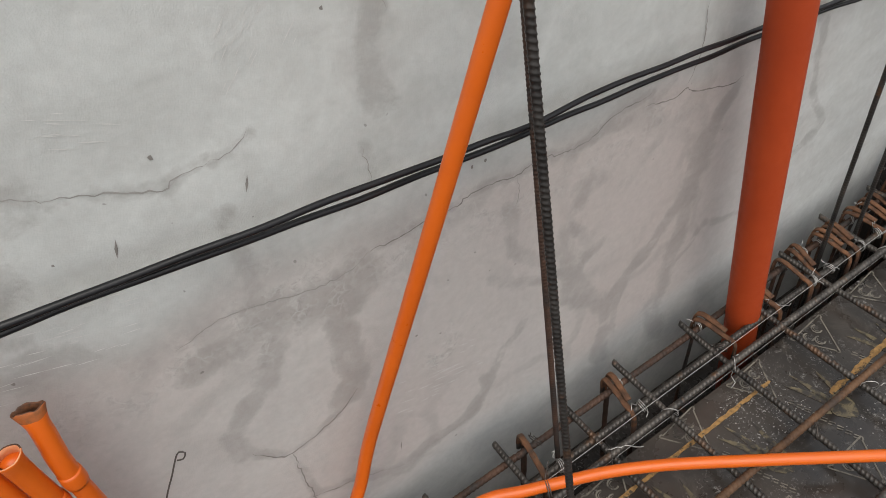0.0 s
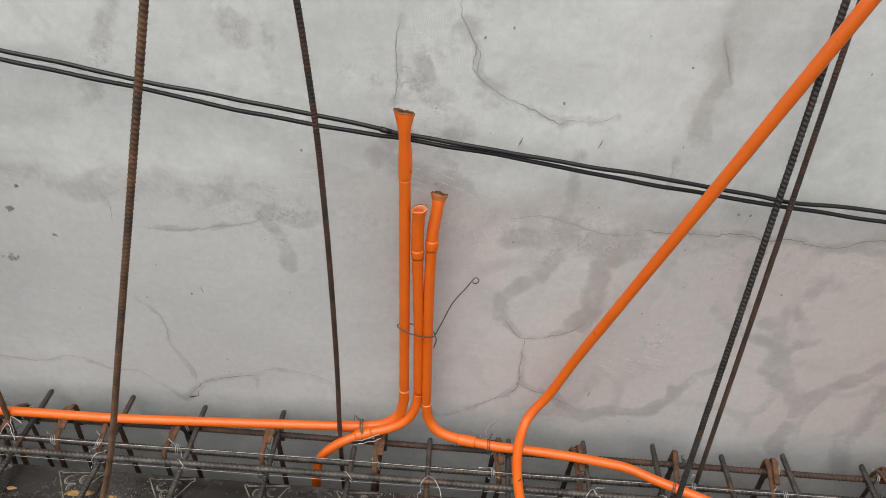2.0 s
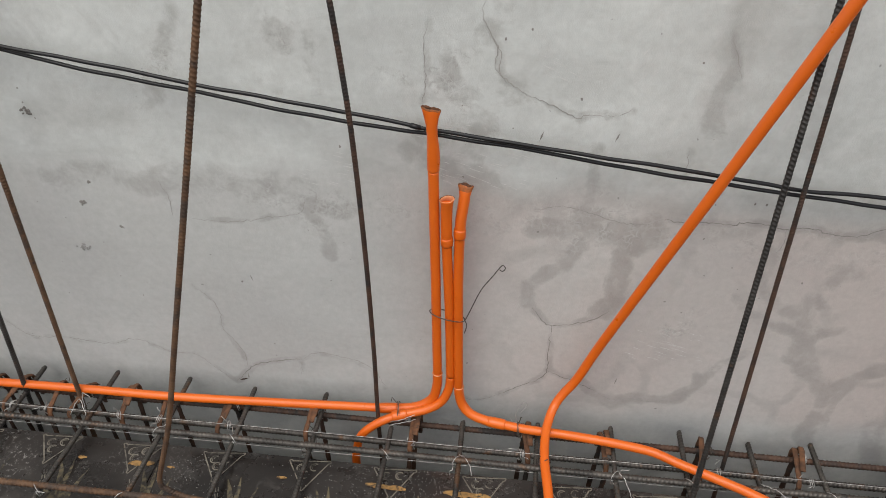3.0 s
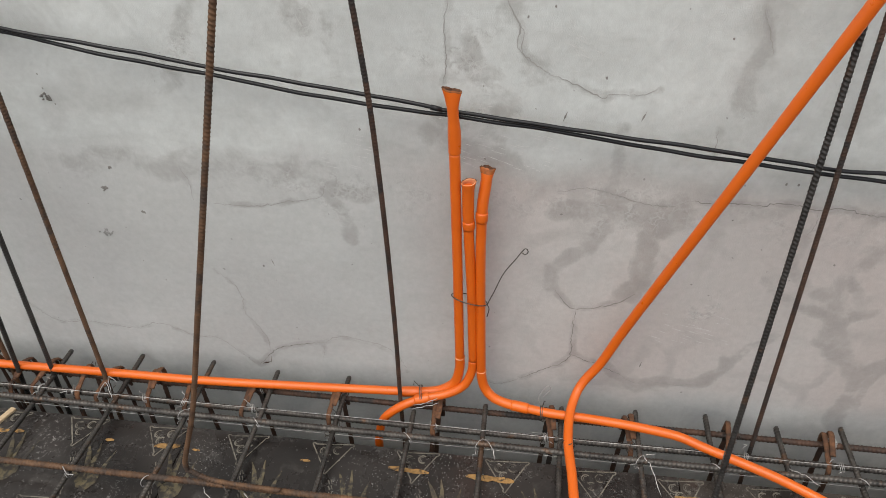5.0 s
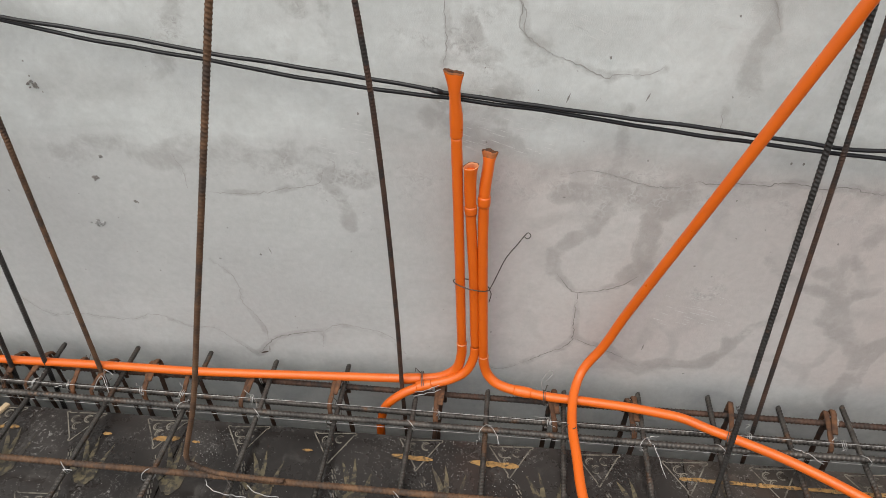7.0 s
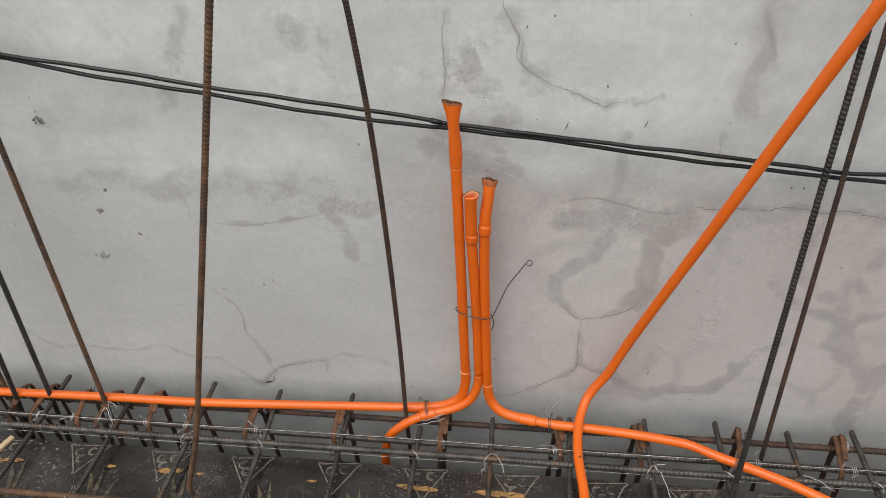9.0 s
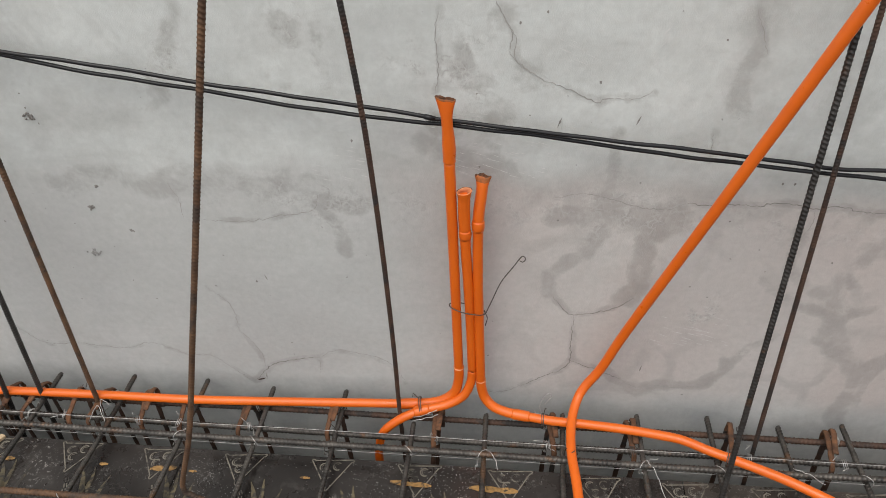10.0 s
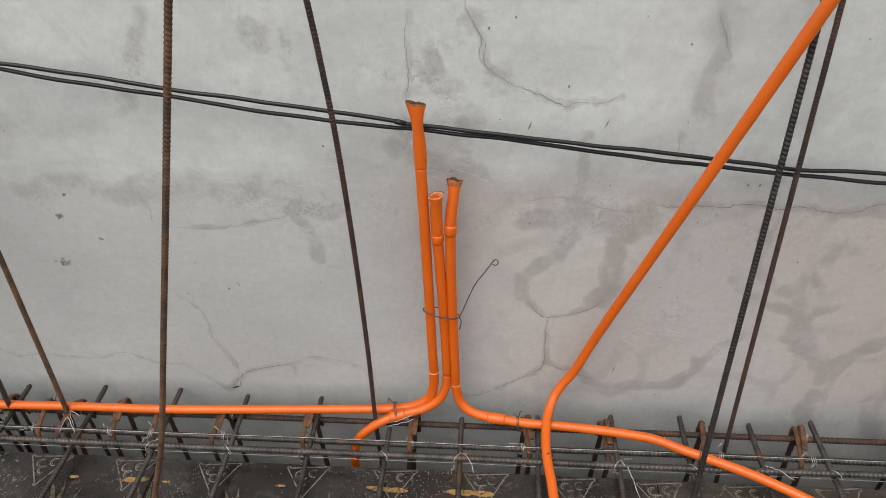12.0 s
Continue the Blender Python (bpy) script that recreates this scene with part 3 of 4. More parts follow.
# smears beyond the slanting conduit and behind the drain pipe
SMEARS += [
    ([(0.765, 0.604), (0.841, 0.581), (0.893, 0.524)], 0.026, 0.23),
    ([(0.804, 0.555), (0.793, 0.483), (0.777, 0.424), (0.812, 0.350), (0.817, 0.277)], 0.014, 0.38),
    ([(0.798, 0.275), (0.850, 0.233), (0.906, 0.181), (0.944, 0.145), (0.974, 0.209), (0.993, 0.256)], 0.009, 0.38),
    ([(0.944, 0.145), (0.942, 0.092), (0.944, 0.045)], 0.009, 0.38),
    ([(0.829, 0.643), (0.896, 0.627), (0.958, 0.631), (1.005, 0.659)], 0.007, 0.31),
    ([(1.175, 0.560), (1.125, 0.515), (1.109, 0.428), (1.073, 0.357), (1.019, 0.285), (0.963, 0.209), (0.905, 0.168), (0.913, 0.063), (0.907, -0.001)], 0.016, 0.56),
    ([(1.082, 0.480), (1.090, 0.369), (1.097, 0.227), (1.075, 0.097), (1.054, 0.050), (1.093, -0.063)], 0.018, 0.45),
    ([(0.773, 0.399), (0.801, 0.326), (0.814, 0.269), (0.849, 0.213), (0.905, 0.168)], 0.011, 0.45),
    ([(0.662, 0.573), (0.679, 0.484), (0.719, 0.436), (0.759, 0.411)], 0.011, 0.38),
    ([(1.329, 0.183), (1.245, 0.206), (1.175, 0.240), (1.145, 0.186), (1.104, 0.168)], 0.008, 0.38),
    ([(1.352, 0.206), (1.378, 0.263), (1.426, 0.296), (1.512, 0.310), (1.525, 0.333)], 0.011, 0.42),
    ([(1.525, 0.333), (1.445, 0.477), (1.418, 0.568), (1.386, 0.653)], 0.009, 0.38),
    ([(1.364, 0.174), (1.414, 0.100), (1.421, 0.036)], 0.011, 0.38),
    ([(0.791, 0.355), (0.831, 0.307), (0.850, 0.216), (0.900, 0.143)], 0.011, 0.38),
    ([(0.634, 0.440), (0.694, 0.397), (0.791, 0.355), (0.865, 0.380)], 0.011, 0.38),
]
PALES += [(-0.317, 0.624, 0.07), (-0.437, 0.644, 0.05), (-0.040, 0.945, 0.07), (0.290, 0.620, 0.09), (0.360, 0.590, 0.06), (-0.370, 1.018, 0.05)]
PALES += [(0.030, 0.850, 0.05), (-0.151, 0.947, 0.05), (0.520, 0.353, 0.04), (-0.600, 0.960, 0.05)]
build_wall()

# ---- beam cage in the trough ----
cage = tagged(thing("beam_reinforcement_cage"), "rusty steel beam cage lying in the trough by the wall", "reinforcement")
part("top_bar", rebar(wobble(straight((LEFT + 0.1, -0.088, 0.02), (RIGHT - 0.1, -0.092, 0.02), 14), 0.003, 1), 0.014), DARKSTEEL, cage, "dark brown ribbed bar")
part("top_bar", rebar(wobble(straight((LEFT + 0.1, -0.158, 0.026), (RIGHT - 0.1, -0.16, 0.026), 14), 0.003, 2), 0.014), MESHSTEEL, cage)
part("bottom_bar", rebar(straight((LEFT + 0.1, -0.088, -0.29), (RIGHT - 0.1, -0.088, -0.29), 2), 0.014, 0.03), STEEL, cage)
part("bottom_bar", rebar(straight((LEFT + 0.1, -0.165, -0.29), (RIGHT - 0.1, -0.165, -0.29), 2), 0.014, 0.03), STEEL, cage)


def flat_bar(points, width, thick, seed):
    """A flat, rounded steel strip bent along a path that runs across the cage."""
    r = random.Random(seed)
    pts = smooth_path(points, 0.009)
    v, f = [], []
    n = 8
    for i, p in enumerate(pts):
        t = (pts[min(i + 1, len(pts) - 1)] - pts[max(i - 1, 0)]).normalized()
        up = Vector((1, 0, 0)).cross(t).normalized()
        w, h = width / 2 * r.uniform(0.88, 1.1), thick / 2 * r.uniform(0.85, 1.12)
        for a, b in ((-1, -0.5), (-0.6, -1), (0.6, -1), (1, -0.5), (1, 0.5), (0.6, 1), (-0.6, 1), (-1, 0.5)):
            v.append(p + Vector((a * w, 0, 0)) + up * (b * h))
        if i:
            for k in range(n):
                f.append(((i - 1) * n + k, (i - 1) * n + (k + 1) % n, i * n + (k + 1) % n, i * n + k))
    f.append(tuple(reversed(range(n))))
    f.append(tuple(range((len(pts) - 1) * n, len(pts) * n)))
    return v, f


def stirrup(seed):
    """A closed link: arched top leg over the two upper bars, long side legs, and a doubled hook at the far bar."""
    r = random.Random(seed)
    y0, y1, z0 = -0.077, -0.172, -0.3
    s = r.uniform(-0.014, 0.014)
    loop = [(0.0, y0 + 0.001, 0.012), (s * 0.5, y0, -0.1), (s, y0 - 0.002, z0 + 0.02), (s, y0 - 0.014, z0), (s, y1 + 0.014, z0), (s, y1, z0 + 0.02), (s * 0.5, y1 - 0.002, -0.1), (0.0, y1 - 0.002, 0.0),
            (-0.001, y1 + 0.001, 0.026), (-0.0015, y1 + 0.007, 0.034), (-0.003, y1 + 0.03, 0.038), (-0.006, y0 - 0.03, 0.046), (-0.008, y0 - 0.006, 0.047), (-0.008, y0 + 0.003, 0.042), (-0.008, y0 + 0.007, 0.018), (-0.008, y0 + 0.006, -0.012)]
    hook = [(0.006, y1 + 0.03, 0.044), (0.006, y0 - 0.03, 0.051), (0.006, y0 - 0.004, 0.053), (0.007, y0 + 0.007, 0.046), (0.007, y0 + 0.011, 0.022), (0.007, y0 + 0.010, -0.03)]
    pieces = [flat_bar(loop, 0.0125, 0.006, seed)]
    if r.random() < 0.85:
        pieces.append(flat_bar(hook, 0.013, 0.006, seed + 9))
    return join(*pieces)


LINKS = [mesh_of("stirrup", stirrup(40 + k), RUST) for k in range(6)]
for me in LINKS:      # link faces below about deck level take the dark brown steel
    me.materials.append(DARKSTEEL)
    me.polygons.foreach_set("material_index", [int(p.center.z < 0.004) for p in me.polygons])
link_x = [-0.766, -0.584, -0.358, -0.099, 0.17, 0.374, 0.642, 0.868, 1.104, 1.28]
link_x += [-0.885 - 0.095 * k for k in range(20)] + [1.405 + 0.062 * k for k in range(8)] + [1.9 + 0.15 * k for k in range(14)]
rnd = random.Random(7)
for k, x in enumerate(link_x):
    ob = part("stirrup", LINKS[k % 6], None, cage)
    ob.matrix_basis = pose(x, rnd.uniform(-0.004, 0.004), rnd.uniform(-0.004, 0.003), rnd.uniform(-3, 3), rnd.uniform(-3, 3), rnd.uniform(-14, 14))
    for j in range(2):
        part("tie_wire", ring_tie((x + rnd.uniform(-0.006, 0.006), (-0.088, -0.158)[j], 0.026), (1, rnd.uniform(-0.6, 0.6), rnd.uniform(-0.5, 0.5)), 0.0125, 1.8 + j * 0.5, 0.001, 300 + k * 2 + j), WIRE if (k + j) % 3 else DARKWIRE, cage)

# ---- slab mesh over the deck ----
mat_mesh = tagged(thing("slab_reinforcement_mesh"), "tied steel slab mesh of ribbed bars above the dark plywood", "reinforcement")
cross_x = [-1.58, -1.38, -1.17, -0.956, -0.745, -0.555, -0.356, -0.162, 0.019, 0.212, 0.397, 0.57, 0.736, 0.891, 1.079, 1.247, 1.42, 1.6, 1.78, 1.96, 2.15, 2.35]
ends = [-0.03, -0.032, -0.024, -0.017, -0.017, -0.031, -0.028, -0.12, -0.08, -0.065, -0.054, -0.047, -0.064, -0.048, -0.062, -0.1, -0.06, -0.04, -0.05, -0.06, -0.05, -0.05]
for k, (x, y) in enumerate(zip(cross_x, ends)):
    skew = rnd.uniform(-0.012, 0.012)
    pts = [(x, y, 0.034), (x + skew * 0.3, -0.2, 0.031), (x + skew * 0.6, -0.42, 0.033), (x + skew, -0.9, 0.03), (x - skew, -1.8, 0.031), (x, -2.4, 0.03)]
    part("cross_bar", rebar(pts, 0.0132, 0.0085, 8, 0.105), MESHSTEEL, mat_mesh)
for k, (y, z, d) in enumerate([(-0.205, 0.045, 0.0145), (-0.402, 0.0465, 0.0145), (-0.55, 0.045, 0.0145), (-0.75, 0.045, 0.0125), (-0.95, 0.045, 0.0125), (-1.15, 0.045, 0.0125), (-1.35, 0.045, 0.0125)]):
    a, b = (LEFT + 0.15, y - 0.004, z), (RIGHT - 0.2, y + (0.03 if k == 1 else 0.0), z)
    part("long_bar", rebar(wobble(straight(a, b, 12), 0.0022, 20 + k), d, 0.0105 if k < 3 else 0.02), BROWN if k == 1 else MESHSTEEL, mat_mesh, "rust-stained ribbed bar" if k == 1 else "")
for k, x in enumerate(cross_x):
    for j, y in enumerate((-0.207, -0.402, -0.55)):
        if (k * 3 + j * 2) % 7 != 6:
            part("tie_wire", ring_tie((x + rnd.uniform(-0.003, 0.003), y, 0.038), (0.7, 0.7 if k % 2 else -0.7, 0.12), 0.0155, 1.5, 0.001, 500 + k * 5 + j, (k + j) % 2 == 0), WIRE if (k + j) % 3 else DARKWIRE, mat_mesh)
# the lapped end of a bar hooked over the second long bar
part("hooked_bar", rebar([(0.67, -0.418, 0.05), (0.56, -0.412, 0.05), (0.50, -0.405, 0.052), (0.484, -0.386, 0.055), (0.5, -0.372, 0.06), (0.56, -0.375, 0.06)], 0.0125), BROWN, mat_mesh, "short hooked brown bar")

# setting-out line stretched along the cage
line_ob = part("string_line", sweep(wobble(straight((LEFT + 0.1, -0.182, 0.062), (RIGHT - 0.1, -0.176, 0.06), 30), 0.0012, 71), 0.0007, 6), WIRE)
low_line = part("string_line", sweep(wobble(straight((LEFT + 0.1, -0.214, 0.032), (RIGHT - 0.1, -0.212, 0.034), 30), 0.001, 72), 0.0005, 6), WIRE)
tagged(low_line, "thin pale wire stretched under the mesh edge", "wire")
tagged(line_ob, "thin pale wire stretched along the cage bars", "wire")


# ---- starter bars ----
def starter(points, d, mat, label, seed):
    ob = part("starter_bar", rebar(points, d, d * 0.68, 8, 0.115), mat)
    return tagged(ob, label, "rebar", "starter bars by the wall")


def up(a, b, low, high, bend=(0, 0)):
    """A path along the line a-b from height low to high, bowed a little at mid height."""
    a, b = Vector(a), Vector(b)
    at = lambda z: a + (b - a) * ((z - a.z) / (b.z - a.z))
    out = []
    for i in range(7):
        p = at(low + (high - low) * i / 6)
        s = math.sin(math.pi * i / 6)
        out.append(p + Vector((bend[0] * s, bend[1] * s, 0)))
    return out


DARK, RUSTY = "dark grey ribbed starter bar rising from the cage", "rust-brown ribbed starter bar rising from the cage"
starter([(-0.42, -0.402, 0.061), (-0.55, -0.398, 0.061), (-0.6, -0.394, 0.066), (-0.628, -0.394, 0.085), (-0.636, -0.396, 0.12)] + up((-0.641, -0.40, 0.05), (-0.398, -0.338, 1.0), 0.3, 1.9, (0.004, 0)), 0.0115, BROWN, "rust-brown ribbed starter bar with a bent foot tied to the mesh", 1)
starter([(-0.2, -0.088, -0.28), (-0.198, -0.106, 0.05), (-0.192, -0.12, 0.3), (-0.19, -0.136, 0.6), (-0.193, -0.15, 0.85), (-0.2, -0.158, 1.0), (-0.211, -0.166, 1.15), (-0.235, -0.18, 1.4), (-0.3, -0.2, 1.9)], 0.0105, DARKSTEEL, "dark brown ribbed starter bar rising beside the conduit stubs", 2)
starter([(0.47, -0.42, 0.012), (0.5, -0.39, 0.016), (0.525, -0.345, 0.03)] + up((0.534, -0.329, 0.05), (0.579, -0.153, 1.0), 0.09, 1.9), 0.0117, STEEL, "dark grey ribbed starter bar standing on the deck", 3)
starter(up((0.667, -0.123, 0.05), (0.656, -0.045, 1.0), -0.28, 1.5), 0.0105, DARKSTEEL, "dark brown ribbed starter bar rising from the cage", 4)
starter(up((-1.006, -0.12, 0.05), (-0.964, -0.099, 1.0), -0.28, 1.9), 0.0115, BROWN, RUSTY, 5)
starter(up((-1.164, -0.115, 0.05), (-1.072, -0.11, 1.0), -0.28, 1.9), 0.0115, STEEL, DARK, 6)
starter(up((-1.259, -0.125, 0.05), (-1.14, -0.11, 1.0), -0.28, 1.9), 0.0115, STEEL, DARK, 7)
starter(up((-1.304, -0.10, 0.05), (-1.225, -0.10, 1.0), -0.28, 1.9), 0.0115, BROWN, RUSTY, 8)
starter(up((1.503, -0.115, 0.05), (1.447, -0.105, 1.0), -0.28, 1.9), 0.0105, STEEL, DARK, 9)
starter(up((1.646, -0.115, 0.05), (1.574, -0.105, 1.0), -0.28, 1.9), 0.0105, STEEL, DARK, 10)
starter(up((1.752, -0.115, 0.05), (1.625, -0.105, 1.0), -0.28, 1.9), 0.0125, STEEL, DARK, 11)

# ---- conduits ----
R = 0.0112


def belled_mouth(path, profile, tilt, ragged, seed):
    """The heat-softened open end of a conduit. profile: rows of how far along, half width and half depth over the pipe's radius."""
    rr = random.Random(seed)
    pts = smooth_path(path, 0.004)
    n, sides, thick = len(pts), 24, 0.0017
    at = np.linspace(0, 1, n)
    wide, deep = (np.interp(at, [p[0] for p in profile], [p[i] for p in profile]) * R for i in (1, 2))
    axes = [(pts[min(i + 1, n - 1)] - pts[max(i - 1, 0)]).normalized() for i in range(n)]
    jag = [rr.uniform(-1, 1) * ragged for k in range(sides)]
    bulge = [1 + 0.03 * math.sin(k * 0.9 + seed) for k in range(sides)]

    def ring(i, inset, drop=0.0):
        t = axes[i]
        u = (Vector((1, 0, 0)) - t * t.x).normalized()
        v = t.cross(u)
        late = max(0.0, (i / (n - 1) - 0.7) / 0.3) ** 2
        out = []
        for k in range(sides):
            a = 2 * math.pi * k / sides
            out.append(pts[i] + u * ((wide[i] - inset) * math.cos(a) * bulge[k]) + v * ((deep[i] - inset) * math.sin(a)) + t * (late * (tilt * math.cos(a) + jag[k]) - drop))
        return out

    rings = [ring(i, 0.0) for i in range(n)] + [ring(n - 1, thick * 0.5, -0.0006), ring(n - 1, thick)] + [ring(i, thick) for i in range(n - 3, n - 12, -2)]
    verts = [p for r in rings for p in r]
    faces = [(j * sides + k, j * sides + (k + 1) % sides, (j + 1) * sides + (k + 1) % sides, (j + 1) * sides + k) for j in range(len(rings) - 1) for k in range(sides)]
    faces.append(tuple(range((len(rings) - 1) * sides, len(rings) * sides)))
    return (verts, faces), (n - 1) * sides, sides


def sleeve(path, r):
    """A socket over a joint: rounded shoulders and a slight lip."""
    pts = smooth_path(path, 0.004)
    n = len(pts)
    radii = [r * (0.93 + 0.07 * min(1, i / 2.5, (n - 1 - i) / 2.5)) for i in range(n)]
    return sweep(pts, radii, 18)


def conduit(pieces, mouth, label):
    ob = tagged(thing("electrical_conduit"), label, "conduit", "orange conduits")
    for name, path in pieces:
        if name == "pipe":
            part("pipe", sweep(smooth_path(path, 0.01), R, 18), ORANGE, ob)
        elif name == "bend":
            part("bend", sweep(smooth_path(path, 0.006), R * 1.09, 18), ORANGE, ob)
            a, b = Vector(path[0]), Vector(path[1])
            part("lip", sweep([a, a.lerp(b, 0.02), a.lerp(b, 0.05), a.lerp(b, 0.07)], [R * 1.1, R * 1.15, R * 1.15, R * 1.1], 18), CUT, ob, "pale raised lip")
        elif name == "plain_bend":
            part("bend", sweep(smooth_path(path, 0.006), R, 18), ORANGE, ob)
        elif name in ("run", "run_bend"):
            part("pipe" if name == "run" else "bend", sweep(path, R, 18, False), ORANGE, ob)
        else:
            part("coupling", sleeve(path, R * 1.22), ORANGE, ob)
    if mouth:
        path, profile, tilt, ragged, scorched = mouth
        vf, outer, sides = belled_mouth(path, profile, tilt, ragged, len(path))
        ob_mouth = part("belled_mouth", vf, ORANGE, ob, "scorched brown belled mouth" if scorched else "pale cut mouth")
        me = ob_mouth.data
        me.materials.append(BURNT)
        me.materials.append(SINGED)
        me.materials.append(CUT)
        index = []
        for k in range(len(me.polygons)):
            if k < outer - scorched * sides:
                index.append(0)
            elif k < outer:
                index.append(2)
            elif k < outer + 2 * sides:
                index.append(1 if scorched or k % sides < sides // 2 else 3)
            else:
                index.append(1 if scorched else 3)
        me.polygons.foreach_set("material_index", index)
    return ob


conduit([("pipe", [(-0.054, -0.073, 0.772), (-0.051, -0.071, 0.5), (-0.048, -0.070, 0.18)]),
         ("bend", [(-0.048, -0.070, 0.198), (-0.049, -0.070, 0.155), (-0.061, -0.072, 0.106), (-0.098, -0.075, 0.074), (-0.15, -0.077, 0.062), (-0.19, -0.079, 0.06)]),
         ("coupling", [(-0.152, -0.077, 0.062), (-0.20, -0.080, 0.059)]),
         ("pipe", [(-0.19, -0.079, 0.06), (-0.524, -0.095, 0.058), (-0.752, -0.104, 0.057), (-0.99, -0.106, 0.057), (-1.312, -0.112, 0.058), (-2.0, -0.12, 0.056), (-3.0, -0.13, 0.056)])],
        ([(-0.054, -0.073, 0.768), (-0.0535, -0.073, 0.79), (-0.054, -0.074, 0.82), (-0.0555, -0.077, 0.86), (-0.0565, -0.081, 0.906)],
         [(0, 1.02, 1.02), (0.03, 1.16, 1.16), (0.06, 1.12, 1.12), (0.2, 1.19, 1.19), (0.36, 1.15, 1.15), (0.58, 0.97, 1.0), (0.72, 1.0, 0.92), (0.85, 1.26, 0.75), (0.95, 1.55, 0.58), (1, 1.74, 0.5)], -0.0042, 0.0013, 1), "tall orange conduit stub turning along the cage, belled scorched end")
conduit([("pipe", [(-0.026, -0.076, 0.70), (-0.026, -0.075, 0.595), (-0.019, -0.072, 0.4), (-0.015, -0.071, 0.19)]),
         ("plain_bend", [(-0.015, -0.071, 0.19), (-0.019, -0.076, 0.15), (-0.037, -0.083, 0.108), (-0.074, -0.091, 0.083), (-0.125, -0.10, 0.07), (-0.14, -0.103, 0.067)]),
         ("coupling", [(-0.122, -0.10, 0.071), (-0.16, -0.107, 0.063)]),
         ("pipe", [(-0.15, -0.105, 0.065), (-0.195, -0.118, 0.047), (-0.238, -0.13, 0.009), (-0.254, -0.135, -0.045), (-0.259, -0.137, -0.11), (-0.26, -0.137, -0.335)]),
         ("coupling", [(-0.0255, -0.075, 0.590), (-0.026, -0.0755, 0.611)])],
        ([(-0.026, -0.0755, 0.605), (-0.0265, -0.077, 0.65), (-0.026, -0.08, 0.685), (-0.0245, -0.084, 0.711)],
         [(0, 1.03, 1.03), (0.1, 1.1, 1.1), (0.5, 1.1, 1.1), (0.8, 1.12, 1.08), (0.92, 1.22, 1.1), (1, 1.42, 1.12)], 0.004, 0.0007, 0), "short orange conduit stub curling down into the trough, open end")
S3 = [(0.058, -0.092, 0.07), (0.11, -0.101, 0.067), (0.18, -0.111, 0.066), (0.268, -0.116, 0.066), (0.36, -0.125, 0.067), (0.446, -0.137, 0.067), (0.494, -0.147, 0.066), (0.547, -0.172, 0.066), (0.6, -0.195, 0.067), (0.697, -0.238, 0.067), (0.8, -0.297, 0.066), (0.937, -0.390, 0.066), (1.073, -0.484, 0.066), (1.193, -0.566, 0.065), (1.35, -0.67, 0.065), (1.6, -0.85, 0.064), (1.9, -1.2, 0.062)]
conduit([("pipe", [(0.001, -0.071, 0.625), (0.0, -0.073, 0.5), (0.003, -0.074, 0.3), (0.006, -0.076, 0.155)]),
         ("bend", [(0.006, -0.0755, 0.162), (0.0075, -0.0765, 0.135), (0.016, -0.080, 0.103), (0.038, -0.088, 0.079), (0.075, -0.096, 0.069), (0.12, -0.102, 0.067)]),
         ("coupling", [(0.085, -0.098, 0.068), (0.128, -0.104, 0.067)]),
         ("pipe", S3[1:]),
         ("coupling", [(0.001, -0.072, 0.609), (0.0015, -0.071, 0.632)])],
        ([(0.0015, -0.071, 0.626), (0.003, -0.068, 0.655), (0.008, -0.062, 0.695), (0.011, -0.057, 0.731)],
         [(0, 1.04, 1.04), (0.15, 1.08, 1.08), (0.6, 1.06, 1.06), (0.78, 1.04, 1.0), (0.9, 1.24, 0.9), (0.97, 1.42, 0.78), (1, 1.5, 0.72)], -0.0005, 0.0022, 3), "orange conduit stub sweeping out over the deck, belled scorched end")


def halves(points):
    """One bent length of conduit as an upright run, the bend at its foot, and the run over the deck."""
    full = smooth_path(points, 0.008)
    a = next(i for i, p in enumerate(full) if p.z < 0.24)
    b = next(i for i, p in enumerate(full) if p.y < -0.2 and p.z < 0.1)
    return [("run", full[:a + 1]), ("run_bend", full[a - 1:b + 1]), ("run", full[b - 1:])]


conduit([*halves([(0.813, -0.290, 1.9), (0.662, -0.215, 1.4), (0.542, -0.154, 1.0), (0.467, -0.116, 0.75), (0.391, -0.078, 0.5), (0.331, -0.048, 0.3), (0.296, -0.042, 0.19), (0.263, -0.048, 0.13), (0.244, -0.068, 0.1), (0.229, -0.123, 0.084), (0.225, -0.204, 0.08), (0.233, -0.29, 0.079), (0.240, -0.37, 0.078), (0.26, -0.46, 0.074), (0.31, -0.65, 0.065), (0.4, -0.9, 0.062), (0.5, -1.3, 0.06)])],
        None, "long orange plastic conduit slanting up past the wall")

# wire that binds the three stubs, with a long curled tail
bind = tagged(thing("binding_wire"), "thin dark wire tied round the conduit stubs with a curled tail", "wire")
hoop = [Vector((-0.024 + 0.041 * math.cos(a), -0.073 + 0.016 * math.sin(a), 0.39 - 0.010 * math.cos(a))) for a in [i * 2 * math.pi / 26 for i in range(27)]]
part("hoop", sweep(hoop, 0.0013, 6, False), DARKWIRE, bind)
part("tail", sweep(smooth_path([(0.017, -0.075, 0.38), (0.03, -0.06, 0.405), (0.05, -0.048, 0.452), (0.075, -0.042, 0.49), (0.089, -0.039, 0.512), (0.096, -0.039, 0.52), (0.102, -0.039, 0.512), (0.096, -0.039, 0.503), (0.089, -0.039, 0.507)], 0.005), 0.0012, 6), DARKWIRE, bind)
